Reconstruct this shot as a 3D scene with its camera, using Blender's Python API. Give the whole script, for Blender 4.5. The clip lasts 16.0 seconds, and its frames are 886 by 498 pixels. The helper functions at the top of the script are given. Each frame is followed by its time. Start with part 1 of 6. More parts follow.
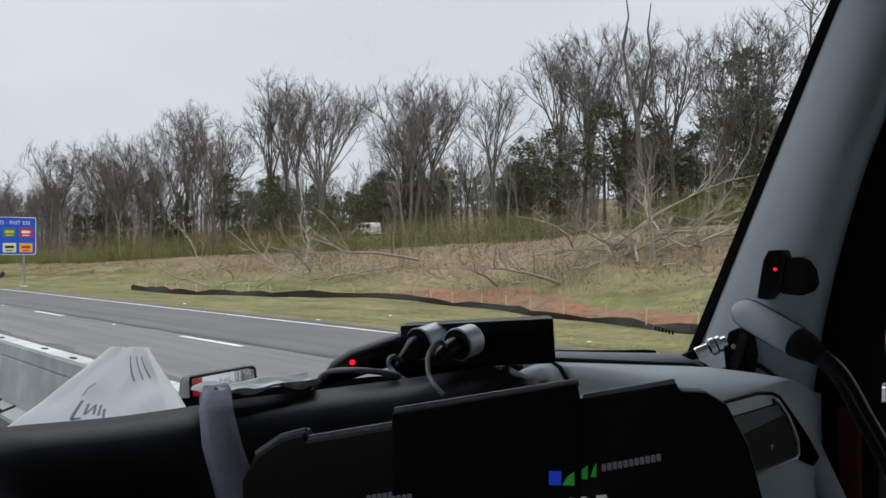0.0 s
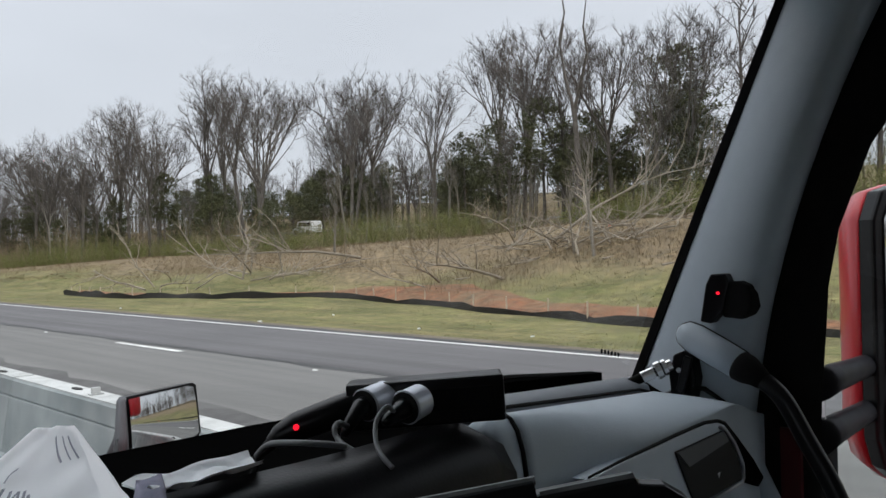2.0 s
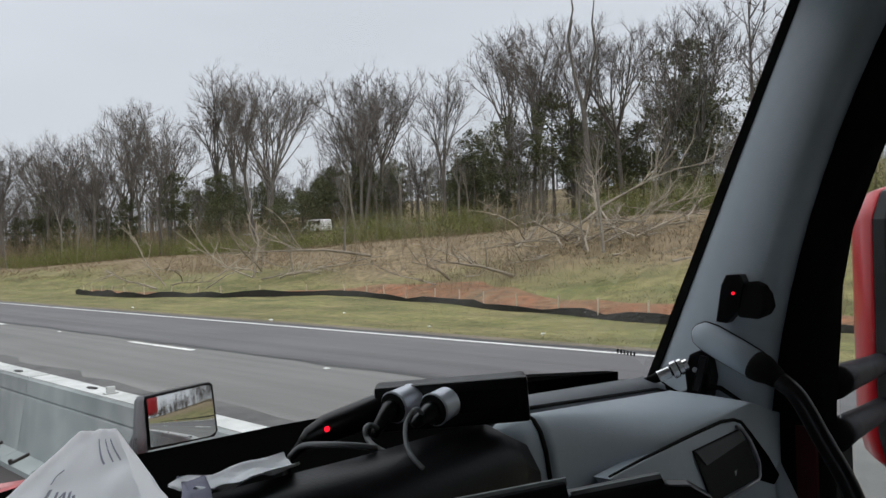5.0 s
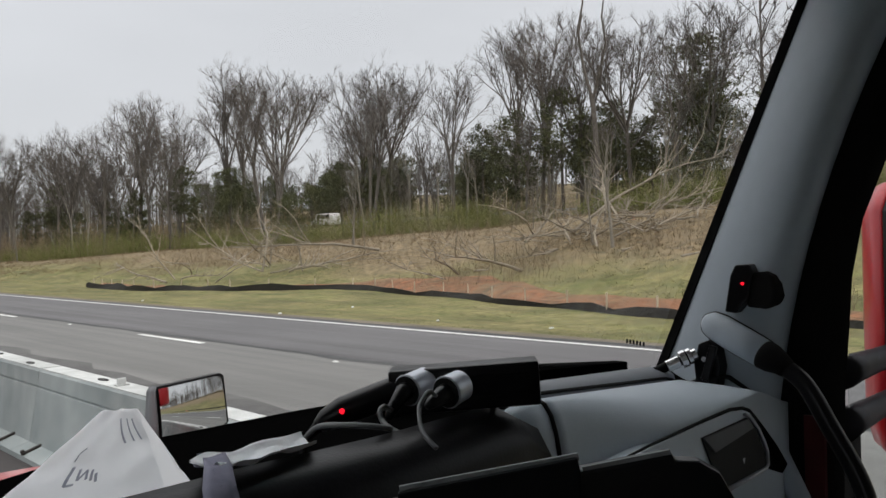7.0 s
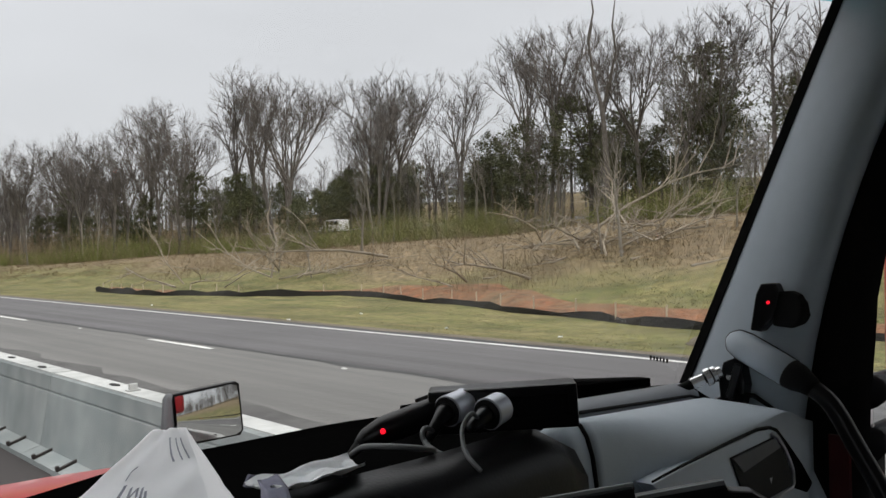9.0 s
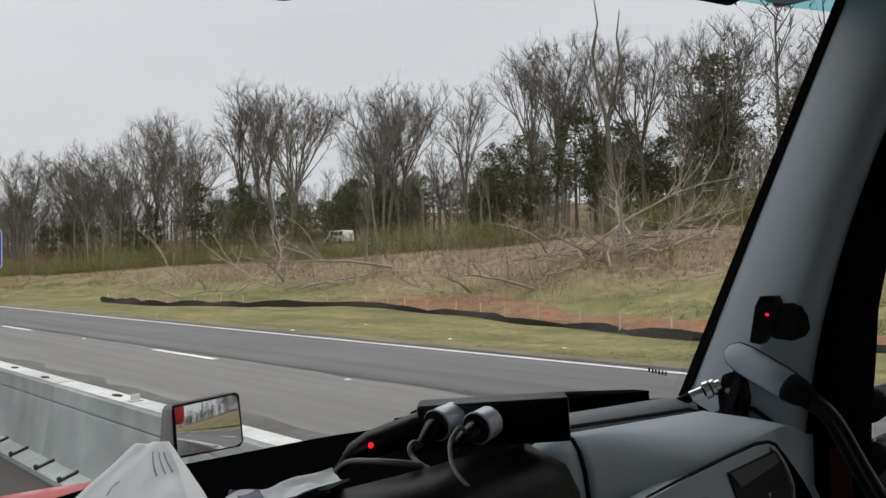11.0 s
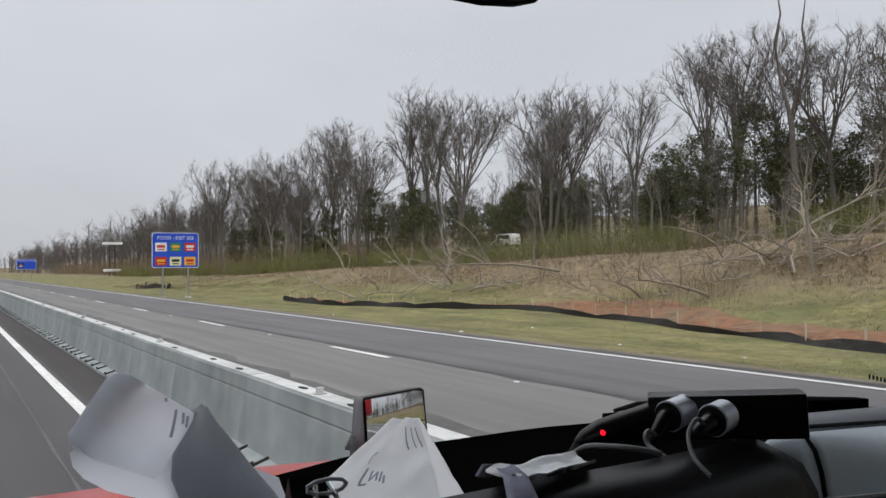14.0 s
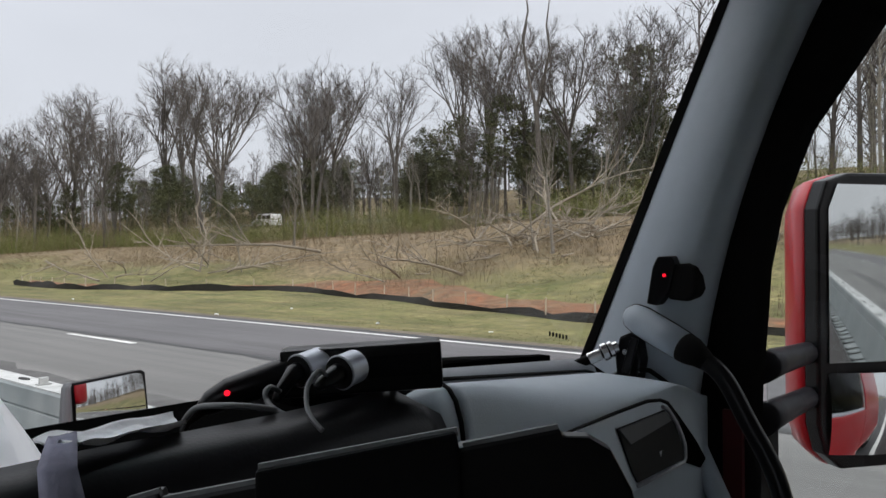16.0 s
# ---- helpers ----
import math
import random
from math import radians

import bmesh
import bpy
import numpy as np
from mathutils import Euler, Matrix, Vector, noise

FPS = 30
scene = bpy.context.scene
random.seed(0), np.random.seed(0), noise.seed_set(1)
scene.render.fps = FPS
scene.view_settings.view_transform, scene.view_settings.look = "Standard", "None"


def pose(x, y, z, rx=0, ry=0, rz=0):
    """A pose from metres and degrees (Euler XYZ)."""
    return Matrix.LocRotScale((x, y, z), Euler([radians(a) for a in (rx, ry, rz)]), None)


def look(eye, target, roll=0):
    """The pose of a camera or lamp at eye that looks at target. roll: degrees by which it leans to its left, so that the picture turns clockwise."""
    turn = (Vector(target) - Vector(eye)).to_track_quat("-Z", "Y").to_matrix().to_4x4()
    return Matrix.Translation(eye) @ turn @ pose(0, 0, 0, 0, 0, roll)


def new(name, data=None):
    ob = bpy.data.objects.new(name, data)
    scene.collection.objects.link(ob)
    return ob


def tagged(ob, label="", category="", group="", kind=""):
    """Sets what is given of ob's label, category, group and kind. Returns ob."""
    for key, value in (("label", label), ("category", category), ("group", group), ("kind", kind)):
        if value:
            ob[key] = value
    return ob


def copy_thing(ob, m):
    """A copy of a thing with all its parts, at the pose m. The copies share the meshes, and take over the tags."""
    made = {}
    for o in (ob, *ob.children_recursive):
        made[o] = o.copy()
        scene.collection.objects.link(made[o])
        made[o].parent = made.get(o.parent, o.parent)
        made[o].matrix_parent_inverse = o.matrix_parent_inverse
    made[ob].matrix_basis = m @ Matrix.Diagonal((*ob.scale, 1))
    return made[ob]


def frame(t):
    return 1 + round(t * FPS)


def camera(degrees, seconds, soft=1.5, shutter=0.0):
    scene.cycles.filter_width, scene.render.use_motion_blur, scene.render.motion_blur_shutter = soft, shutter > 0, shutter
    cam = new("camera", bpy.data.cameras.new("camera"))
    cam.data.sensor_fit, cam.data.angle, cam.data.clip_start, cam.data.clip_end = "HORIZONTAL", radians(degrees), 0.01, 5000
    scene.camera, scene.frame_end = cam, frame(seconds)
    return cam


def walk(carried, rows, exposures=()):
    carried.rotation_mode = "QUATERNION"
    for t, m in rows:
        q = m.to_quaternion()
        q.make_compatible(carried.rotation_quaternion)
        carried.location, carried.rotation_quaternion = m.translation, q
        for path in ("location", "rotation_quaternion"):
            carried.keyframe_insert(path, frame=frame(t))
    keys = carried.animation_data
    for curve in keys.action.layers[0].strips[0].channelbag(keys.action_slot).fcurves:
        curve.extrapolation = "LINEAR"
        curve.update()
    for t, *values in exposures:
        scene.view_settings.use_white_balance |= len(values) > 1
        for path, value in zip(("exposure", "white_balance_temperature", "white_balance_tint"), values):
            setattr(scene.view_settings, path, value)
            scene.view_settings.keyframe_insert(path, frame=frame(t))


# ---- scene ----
cam = camera(57.5, 16.0)
PATH = [
    (0, (0.115, 0.398, 1.93), (1.446, 1.891, 1.946), -0.2),
    (0.5, (0.104, 0.396, 1.949), (1.482, 1.845, 1.969), -0.2),
    (1, (0.108, 0.402, 1.96), (1.526, 1.812, 1.978), -0.3),
    (1.5, (0.088, 0.416, 1.971), (1.521, 1.811, 1.987), -0.7),
    (2, (0.129, 0.416, 1.981), (1.563, 1.81, 1.985), -1.4),
    (2.5, (0.117, 0.407, 1.992), (1.563, 1.788, 2.01), -1.4),
    (3, (0.1, 0.411, 1.991), (1.477, 1.861, 1.993), -2.3),
    (3.5, (0.102, 0.409, 1.989), (1.479, 1.859, 1.982), -2.4),
    (4, (0.097, 0.416, 1.99), (1.484, 1.857, 1.987), -2.1),
    (6.5, (0.121, 0.403, 1.984), (1.565, 1.786, 1.971), -1.9),
    (7, (0.094, 0.406, 1.982), (1.496, 1.832, 1.967), -1.6),
    (7.5, (0.097, 0.4, 1.996), (1.489, 1.835, 1.967), -1.9),
    (8, (0.061, 0.407, 1.995), (1.447, 1.849, 1.979), -1.5),
    (10.5, (0.08, 0.422, 2.0), (1.47, 1.86, 2.023), -0.9),
    (11, (0.082, 0.416, 1.997), (1.462, 1.863, 2.027), -1.0),
    (11.5, (0.043, 0.413, 2.009), (1.378, 1.901, 2.046), -0.7),
    (12, (0.002, 0.425, 2.001), (1.149, 2.063, 2.048), -0.4),
    (12.5, (-0.003, 0.418, 2.012), (1.123, 2.07, 2.062), -1.4),
    (13, (-0.035, 0.438, 1.987), (1.037, 2.126, 2.037), -0.4),
    (13.5, (-0.047, 0.44, 1.996), (0.89, 2.206, 2.047), -0.1),
    (14, (0.016, 0.429, 1.988), (1.073, 2.127, 2.032), -0.5),
    (14.5, (0.039, 0.417, 1.976), (1.206, 2.041, 1.97), -0.8),
    (15, (0.048, 0.415, 1.958), (1.305, 1.971, 1.95), -0.0),
    (15.5, (0.132, 0.404, 1.96), (1.513, 1.85, 1.956), -0.3),
    (16, (0.149, 0.41, 1.955), (1.649, 1.733, 1.947), -0.5),
]
walk(cam, [(t, look(eye, target, roll)) for t, eye, target, roll in PATH], exposures=[(0, 0.12, 6450, 10), (1, 0.13, 6450, 11), (2.6, 0.13, 6450, 11), (3.5, 0.05, 6440, 10), (4.2, 0.05, 6440, 10), (6.3, 0.08, 6750, 12), (8.2, 0.12, 6850, 12), (10.3, 0.08, 6900, 11), (12.5, -0.04, 6740, 12), (14, -0.03, 6620, 13), (15.5, 0.09, 6600, 13), (16, 0.17, 6560, 13)])

# ---------------------------------------------------------------- light
SUN_ELEV, SUN_AZ = 52, 200
world = bpy.data.worlds.new("overcast_sky")
scene.world = world
world.use_nodes = True
wn, wl = world.node_tree.nodes, world.node_tree.links
wn.clear()
w_out = wn.new("ShaderNodeOutputWorld")
w_bg = wn.new("ShaderNodeBackground")
w_sky = wn.new("ShaderNodeTexSky")
w_sky.sky_type = 'NISHITA'
w_sky.sun_disc = False
w_sky.sun_elevation = radians(SUN_ELEV)
w_sky.sun_rotation = radians(SUN_AZ)
w_sky.air_density, w_sky.dust_density = 1.0, 4.0
w_dim = wn.new("ShaderNodeVectorMath")
w_dim.operation = 'SCALE'
w_dim.inputs["Scale"].default_value = 0.1
w_co = wn.new("ShaderNodeTexCoord")
w_sep = wn.new("ShaderNodeSeparateXYZ")
w_ramp = wn.new("ShaderNodeValToRGB")
w_ramp.color_ramp.elements[0].position = 0.0
w_ramp.color_ramp.elements[0].color = (0.66, 0.685, 0.735, 1)
w_ramp.color_ramp.elements[1].position = 1.0
w_ramp.color_ramp.elements[1].color = (2.3, 2.33, 2.40, 1)
w_el = w_ramp.color_ramp.elements.new(0.35)
w_el.color = (0.77, 0.80, 0.865, 1)
w_noise = wn.new("ShaderNodeTexNoise")
w_noise.inputs["Scale"].default_value = 2.2
w_noise.inputs["Detail"].default_value = 4
w_map = wn.new("ShaderNodeMapping")
w_map.inputs["Scale"].default_value = (1, 1, 2.6)
w_cl = wn.new("ShaderNodeMapRange")
w_cl.inputs["From Min"].default_value, w_cl.inputs["From Max"].default_value = 0.3, 0.7
w_cl.inputs["To Min"].default_value, w_cl.inputs["To Max"].default_value = 0.93, 1.05
w_mul = wn.new("ShaderNodeVectorMath")
w_mul.operation = 'SCALE'
w_mix = wn.new("ShaderNodeMix")
w_mix.data_type = 'RGBA'
w_mix.inputs["Factor"].default_value = 0.9
wl.new(w_sky.outputs[0], w_dim.inputs[0])
wl.new(w_co.outputs["Generated"], w_sep.inputs[0])
wl.new(w_sep.outputs["Z"], w_ramp.inputs[0])
wl.new(w_co.outputs["Generated"], w_map.inputs[0])
wl.new(w_map.outputs[0], w_noise.inputs["Vector"])
wl.new(w_noise.outputs[0], w_cl.inputs["Value"])
wl.new(w_ramp.outputs[0], w_mul.inputs[0])
wl.new(w_cl.outputs[0], w_mul.inputs["Scale"])
wl.new(w_dim.outputs[0], w_mix.inputs[6])
wl.new(w_mul.outputs[0], w_mix.inputs[7])
wl.new(w_mix.outputs[2], w_bg.inputs["Color"])
w_bg.inputs["Strength"].default_value = 1.0
wl.new(w_bg.outputs[0], w_out.inputs[0])

sun = new("sun", bpy.data.lights.new("sun", "SUN"))
sun.data.energy, sun.data.angle, sun.data.color = 0.6, radians(30), (1.0, 0.97, 0.93)
sun.matrix_world = look((0, 0, 50), (-50 * math.sin(radians(SUN_AZ)) / math.tan(radians(SUN_ELEV)), -50 * math.cos(radians(SUN_AZ)) / math.tan(radians(SUN_ELEV)), 0))


# ---------------------------------------------------------------- materials
def material(name, col, rough=0.7, metal=0.0, col2=None, grain=8.0, blotch=0.6, bump=0.0, bump_scale=60.0, rand=0.0, coat=0.0, spec=0.5):
    """A procedural surface: two colours mixed by noise at two scales, with fine relief."""
    m = bpy.data.materials.new(name)
    m.use_nodes = True
    n, l = m.node_tree.nodes, m.node_tree.links
    b = n["Principled BSDF"]
    b.inputs["Roughness"].default_value, b.inputs["Metallic"].default_value = rough, metal
    b.inputs["Coat Weight"].default_value = coat
    b.inputs["Specular IOR Level"].default_value = spec
    co = n.new("ShaderNodeTexCoord")
    if col2 is None:
        col2 = tuple(c * 0.8 for c in col)
    small, large = n.new("ShaderNodeTexNoise"), n.new("ShaderNodeTexNoise")
    small.inputs["Scale"].default_value, large.inputs["Scale"].default_value = grain, blotch
    small.inputs["Detail"].default_value, large.inputs["Detail"].default_value = 5, 3
    l.new(co.outputs["Object"], small.inputs["Vector"])
    l.new(co.outputs["Object"], large.inputs["Vector"])
    add = n.new("ShaderNodeMath")
    add.operation = 'ADD'
    l.new(small.outputs[0], add.inputs[0])
    l.new(large.outputs[0], add.inputs[1])
    rng = n.new("ShaderNodeMapRange")
    rng.inputs["From Min"].default_value, rng.inputs["From Max"].default_value = 0.7, 1.3
    l.new(add.outputs[0], rng.inputs["Value"])
    mix = n.new("ShaderNodeMix")
    mix.data_type = 'RGBA'
    mix.inputs[6].default_value, mix.inputs[7].default_value = (*col, 1), (*col2, 1)
    l.new(rng.outputs[0], mix.inputs["Factor"])
    last = mix.outputs[2]
    if rand:
        info = n.new("ShaderNodeObjectInfo")
        hsv = n.new("ShaderNodeHueSaturation")
        rr = n.new("ShaderNodeMapRange")
        rr.inputs["To Min"].default_value, rr.inputs["To Max"].default_value = 1 - rand, 1 + rand
        l.new(info.outputs["Random"], rr.inputs["Value"])
        l.new(rr.outputs[0], hsv.inputs["Value"])
        l.new(last, hsv.inputs["Color"])
        last = hsv.outputs[0]
    l.new(last, b.inputs["Base Color"])
    if bump:
        fine = n.new("ShaderNodeTexNoise")
        fine.inputs["Scale"].default_value, fine.inputs["Detail"].default_value = bump_scale, 4
        l.new(co.outputs["Object"], fine.inputs["Vector"])
        bp = n.new("ShaderNodeBump")
        bp.inputs["Strength"].default_value, bp.inputs["Distance"].default_value = bump, 1.0 / bump_scale
        l.new(fine.outputs[0], bp.inputs["Height"])
        l.new(bp.outputs[0], b.inputs["Normal"])
    return m


def streak(m, amount, sx=2.2, sy=0.05):
    """Adds long wheel-worn streaks and small patches along the road."""
    n, l = m.node_tree.nodes, m.node_tree.links
    b = n["Principled BSDF"]
    src = b.inputs["Base Color"].links[0].from_socket
    co, mp, nz = n.new("ShaderNodeTexCoord"), n.new("ShaderNodeMapping"), n.new("ShaderNodeTexNoise")
    mp.inputs["Scale"].default_value = (sx, sy, 1)
    nz.inputs["Scale"].default_value, nz.inputs["Detail"].default_value = 1.0, 6
    rg, hs = n.new("ShaderNodeMapRange"), n.new("ShaderNodeHueSaturation")
    rg.inputs["From Min"].default_value, rg.inputs["From Max"].default_value = 0.3, 0.7
    rg.inputs["To Min"].default_value, rg.inputs["To Max"].default_value = 1 - amount, 1 + amount
    l.new(co.outputs["Object"], mp.inputs[0])
    l.new(mp.outputs[0], nz.inputs["Vector"])
    l.new(nz.outputs[0], rg.inputs["Value"])
    l.new(rg.outputs[0], hs.inputs["Value"])
    l.new(src, hs.inputs["Color"])
    l.new(hs.outputs[0], b.inputs["Base Color"])


def glass_material(name, tint):
    m = bpy.data.materials.new(name)
    m.use_nodes = True
    n, l = m.node_tree.nodes, m.node_tree.links
    n.clear()
    out = n.new("ShaderNodeOutputMaterial")
    tr, gl, mx, fr = n.new("ShaderNodeBsdfTransparent"), n.new("ShaderNodeBsdfGlossy"), n.new("ShaderNodeMixShader"), n.new("ShaderNodeFresnel")
    tr.inputs[0].default_value = (*tint, 1)
    gl.inputs["Roughness"].default_value = 0.02
    fr.inputs["IOR"].default_value = 1.3
    l.new(fr.outputs[0], mx.inputs[0])
    l.new(tr.outputs[0], mx.inputs[1])
    l.new(gl.outputs[0], mx.inputs[2])
    l.new(mx.outputs[0], out.inputs[0])
    return m


def glow_material(name, col, strength):
    m = bpy.data.materials.new(name)
    m.use_nodes = True
    b = m.node_tree.nodes["Principled BSDF"]
    b.inputs["Base Color"].default_value = (*col, 1)
    b.inputs["Emission Color"].default_value = (*col, 1)
    b.inputs["Emission Strength"].default_value = strength
    return m


M = {}
M["ground"] = material("dry_turf", (0.100, 0.108, 0.030), 0.95, col2=(0.205, 0.175, 0.075), grain=1.6, blotch=0.35, bump=0.6, bump_scale=9)
M["forest_floor"] = material("leaf_litter", (0.098, 0.070, 0.038), 0.95, col2=(0.19, 0.15, 0.075), grain=0.9, blotch=0.14, bump=0.8, bump_scale=4)
M["clay"] = material("red_clay", (0.25, 0.098, 0.045), 0.95, col2=(0.16, 0.115, 0.065), grain=1.6, blotch=0.30, bump=0.8, bump_scale=6)
M["gravel"] = material("shoulder_gravel", (0.20, 0.17, 0.13), 0.95, col2=(0.10, 0.085, 0.06), grain=9, blotch=0.8, bump=0.8, bump_scale=25)
M["lane_grey"] = material("worn_asphalt", (0.128, 0.127, 0.123), 0.85, col2=(0.158, 0.155, 0.149), grain=22, blotch=0.25, bump=0.3, bump_scale=120)
M["lane_near"] = material("dark_worn_asphalt", (0.050, 0.048, 0.050), 0.85, col2=(0.068, 0.065, 0.067), grain=22, blotch=0.25, bump=0.3, bump_scale=120)
M["lane_dark"] = material("newer_asphalt", (0.092, 0.090, 0.093), 0.85, col2=(0.118, 0.114, 0.118), grain=22, blotch=0.3, bump=0.3, bump_scale=120)
M["shoulder_dark"] = material("brown_asphalt", (0.030, 0.026, 0.026), 0.9, col2=(0.052, 0.046, 0.045), grain=20, blotch=0.4, bump=0.4, bump_scale=120)
M["tar"] = material("tar_seam", (0.020, 0.020, 0.021), 0.6, col2=(0.05, 0.05, 0.05), grain=5, blotch=0.5)
M["paint"] = material("road_paint", (0.75, 0.75, 0.73), 0.7, col2=(0.5, 0.5, 0.48), grain=12, blotch=0.5)
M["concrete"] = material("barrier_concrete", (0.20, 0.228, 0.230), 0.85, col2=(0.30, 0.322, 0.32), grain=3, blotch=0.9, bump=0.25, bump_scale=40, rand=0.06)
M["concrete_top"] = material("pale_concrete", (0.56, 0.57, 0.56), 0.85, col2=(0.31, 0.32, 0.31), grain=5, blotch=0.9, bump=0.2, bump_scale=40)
M["hole"] = material("dark_pocket", (0.015, 0.015, 0.014), 0.9)
M["rust"] = material("rusty_steel", (0.06, 0.045, 0.04), 0.7, metal=0.4, col2=(0.03, 0.03, 0.03), grain=30)
M["bark"] = material("grey_bark", (0.080, 0.070, 0.061), 0.95, col2=(0.165, 0.147, 0.127), grain=6, blotch=0.8, bump=0.5, bump_scale=20, rand=0.3)
M["pale_bark"] = material("pale_grey_bark", (0.27, 0.245, 0.205), 0.95, col2=(0.16, 0.14, 0.115), grain=6, blotch=0.8, bump=0.5, bump_scale=20, rand=0.3)
M["twig"] = material("grey_brown_twigs", (0.092, 0.080, 0.072), 0.95, col2=(0.150, 0.133, 0.121), grain=3, blotch=0.4, rand=0.25)
M["deadwood"] = material("bleached_wood", (0.38, 0.33, 0.26), 0.9, col2=(0.21, 0.18, 0.14), grain=7, blotch=0.8, bump=0.4, bump_scale=25, rand=0.2)
M["brush"] = material("dry_brush", (0.150, 0.113, 0.070), 0.95, col2=(0.25, 0.19, 0.12), grain=0.5, blotch=0.08)
M["shrub"] = material("budding_shrub", (0.105, 0.122, 0.028), 0.9, col2=(0.175, 0.18, 0.055), grain=1.2, blotch=0.15)
M["needles"] = material("cedar_needles", (0.042, 0.049, 0.019), 0.9, col2=(0.088, 0.090, 0.036), grain=2.0, blotch=0.4, rand=0.3)
M["grass"] = material("grass_blades", (0.125, 0.125, 0.045), 0.9, col2=(0.22, 0.185, 0.095), grain=1.4, blotch=0.3)
M["weeds"] = material("dry_weed_stalks", (0.26, 0.195, 0.115), 0.9, col2=(0.17, 0.12, 0.07), grain=1.4, blotch=0.3)
M["fabric"] = material("black_silt_fabric", (0.018, 0.017, 0.016), 0.85, col2=(0.04, 0.036, 0.03), grain=6, blotch=1.2, bump=0.5, bump_scale=12)
M["stake"] = material("raw_timber_stake", (0.55, 0.47, 0.36), 0.85, col2=(0.4, 0.33, 0.25), grain=9)
M["sign_blue"] = material("blue_sign_sheeting", (0.006, 0.06, 0.50), 0.45, col2=(0.008, 0.075, 0.56), grain=2)
M["sign_white"] = material("white_sign_sheeting", (0.8, 0.8, 0.8), 0.5)
M["sign_red"] = material("red_sign_sheeting", (0.55, 0.02, 0.02), 0.5)
M["sign_green"] = material("green_sign_sheeting", (0.01, 0.22, 0.12), 0.5)
M["sign_yellow"] = material("yellow_sign_sheeting", (0.85, 0.42, 0.04), 0.5)
M["sign_cream"] = material("cream_sign_sheeting", (0.75, 0.75, 0.45), 0.5)
M["ink"] = material("black_ink", (0.02, 0.02, 0.02), 0.6)
M["galv"] = material("galvanised_steel", (0.38, 0.38, 0.38), 0.5, metal=0.6, grain=12)
M["trim_grey"] = material("grey_cab_trim", (0.50, 0.575, 0.64), 0.5, col2=(0.54, 0.615, 0.68), grain=40, blotch=3, bump=0.12, bump_scale=400)
M["trim_strip"] = material("slate_trim", (0.25, 0.275, 0.305), 0.55, col2=(0.28, 0.305, 0.335), grain=40, blotch=3, bump=0.12, bump_scale=350)
M["trim_black"] = material("black_cab_plastic", (0.006, 0.006, 0.007), 0.7, col2=(0.009, 0.009, 0.010), grain=40, blotch=4, bump=0.1, bump_scale=350, spec=0.08)
M["hood_black"] = material("satin_black_hood", (0.006, 0.006, 0.007), 0.38, col2=(0.010, 0.010, 0.012), grain=40, blotch=4, bump=0.08, bump_scale=350, spec=0.17)
M["tissue"] = material("white_tissue", (0.95, 0.96, 0.98), 0.9, col2=(0.90, 0.92, 0.95), grain=20, blotch=6, bump=0.2, bump_scale=60)
# Lighter grey that stands in for light caught on the tablet's top edges.
M["tablet_edge_lit"] = material("lit_grey_edge", (0.16, 0.165, 0.17), 0.5, col2=(0.08, 0.083, 0.088), grain=120, blotch=20)
M["trim_dark"] = material("charcoal_trim", (0.085, 0.09, 0.098), 0.6, col2=(0.10, 0.105, 0.112), grain=40, blotch=3, bump=0.12, bump_scale=350)
M["liner"] = material("pale_headliner", (0.78, 0.77, 0.75), 0.9, col2=(0.64, 0.63, 0.61), grain=60, blotch=2, bump=0.2, bump_scale=300)
M["rubber"] = material("black_rubber", (0.008, 0.008, 0.008), 0.8, spec=0.2)
M["matte_black"] = material("matte_black_felt", (0.004, 0.004, 0.004), 1.0, col2=(0.006, 0.006, 0.006), spec=0.0)
M["tar_soft"] = material("oily_dark_asphalt", (0.055, 0.053, 0.052), 0.8, col2=(0.115, 0.113, 0.11), grain=4, blotch=0.6)
M["gloss_black"] = material("gloss_black_plastic", (0.006, 0.006, 0.007), 0.28, spec=0.28)
M["red_paint"] = material("red_truck_paint", (0.50, 0.012, 0.02), 0.35, col2=(0.54, 0.016, 0.024), grain=3, coat=0.6)
M["dark_red"] = material("dark_red_strip", (0.10, 0.004, 0.007), 0.5)
M["chrome"] = material("chrome", (0.9, 0.9, 0.9), 0.22, metal=1.0, col2=(0.6, 0.6, 0.6), grain=30)
M["mirror"] = material("mirror_glass", (0.66, 0.67, 0.67), 0.02, metal=1.0, col2=(0.60, 0.61, 0.61))
M["paper"] = material("white_receipt_paper", (0.88, 0.90, 0.93), 0.85, col2=(0.82, 0.85, 0.89), grain=12, blotch=5, bump=0.3, bump_scale=30)
def see_through(m, col, share):
    """Adds light that soaks through a thin sheet."""
    n, l = m.node_tree.nodes, m.node_tree.links
    tr, mx = n.new("ShaderNodeBsdfTranslucent"), n.new("ShaderNodeMixShader")
    tr.inputs["Color"].default_value = (*col, 1)
    mx.inputs[0].default_value = share
    l.new(n["Principled BSDF"].outputs[0], mx.inputs[1])
    l.new(tr.outputs[0], mx.inputs[2])
    l.new(mx.outputs[0], n["Material Output"].inputs[0])


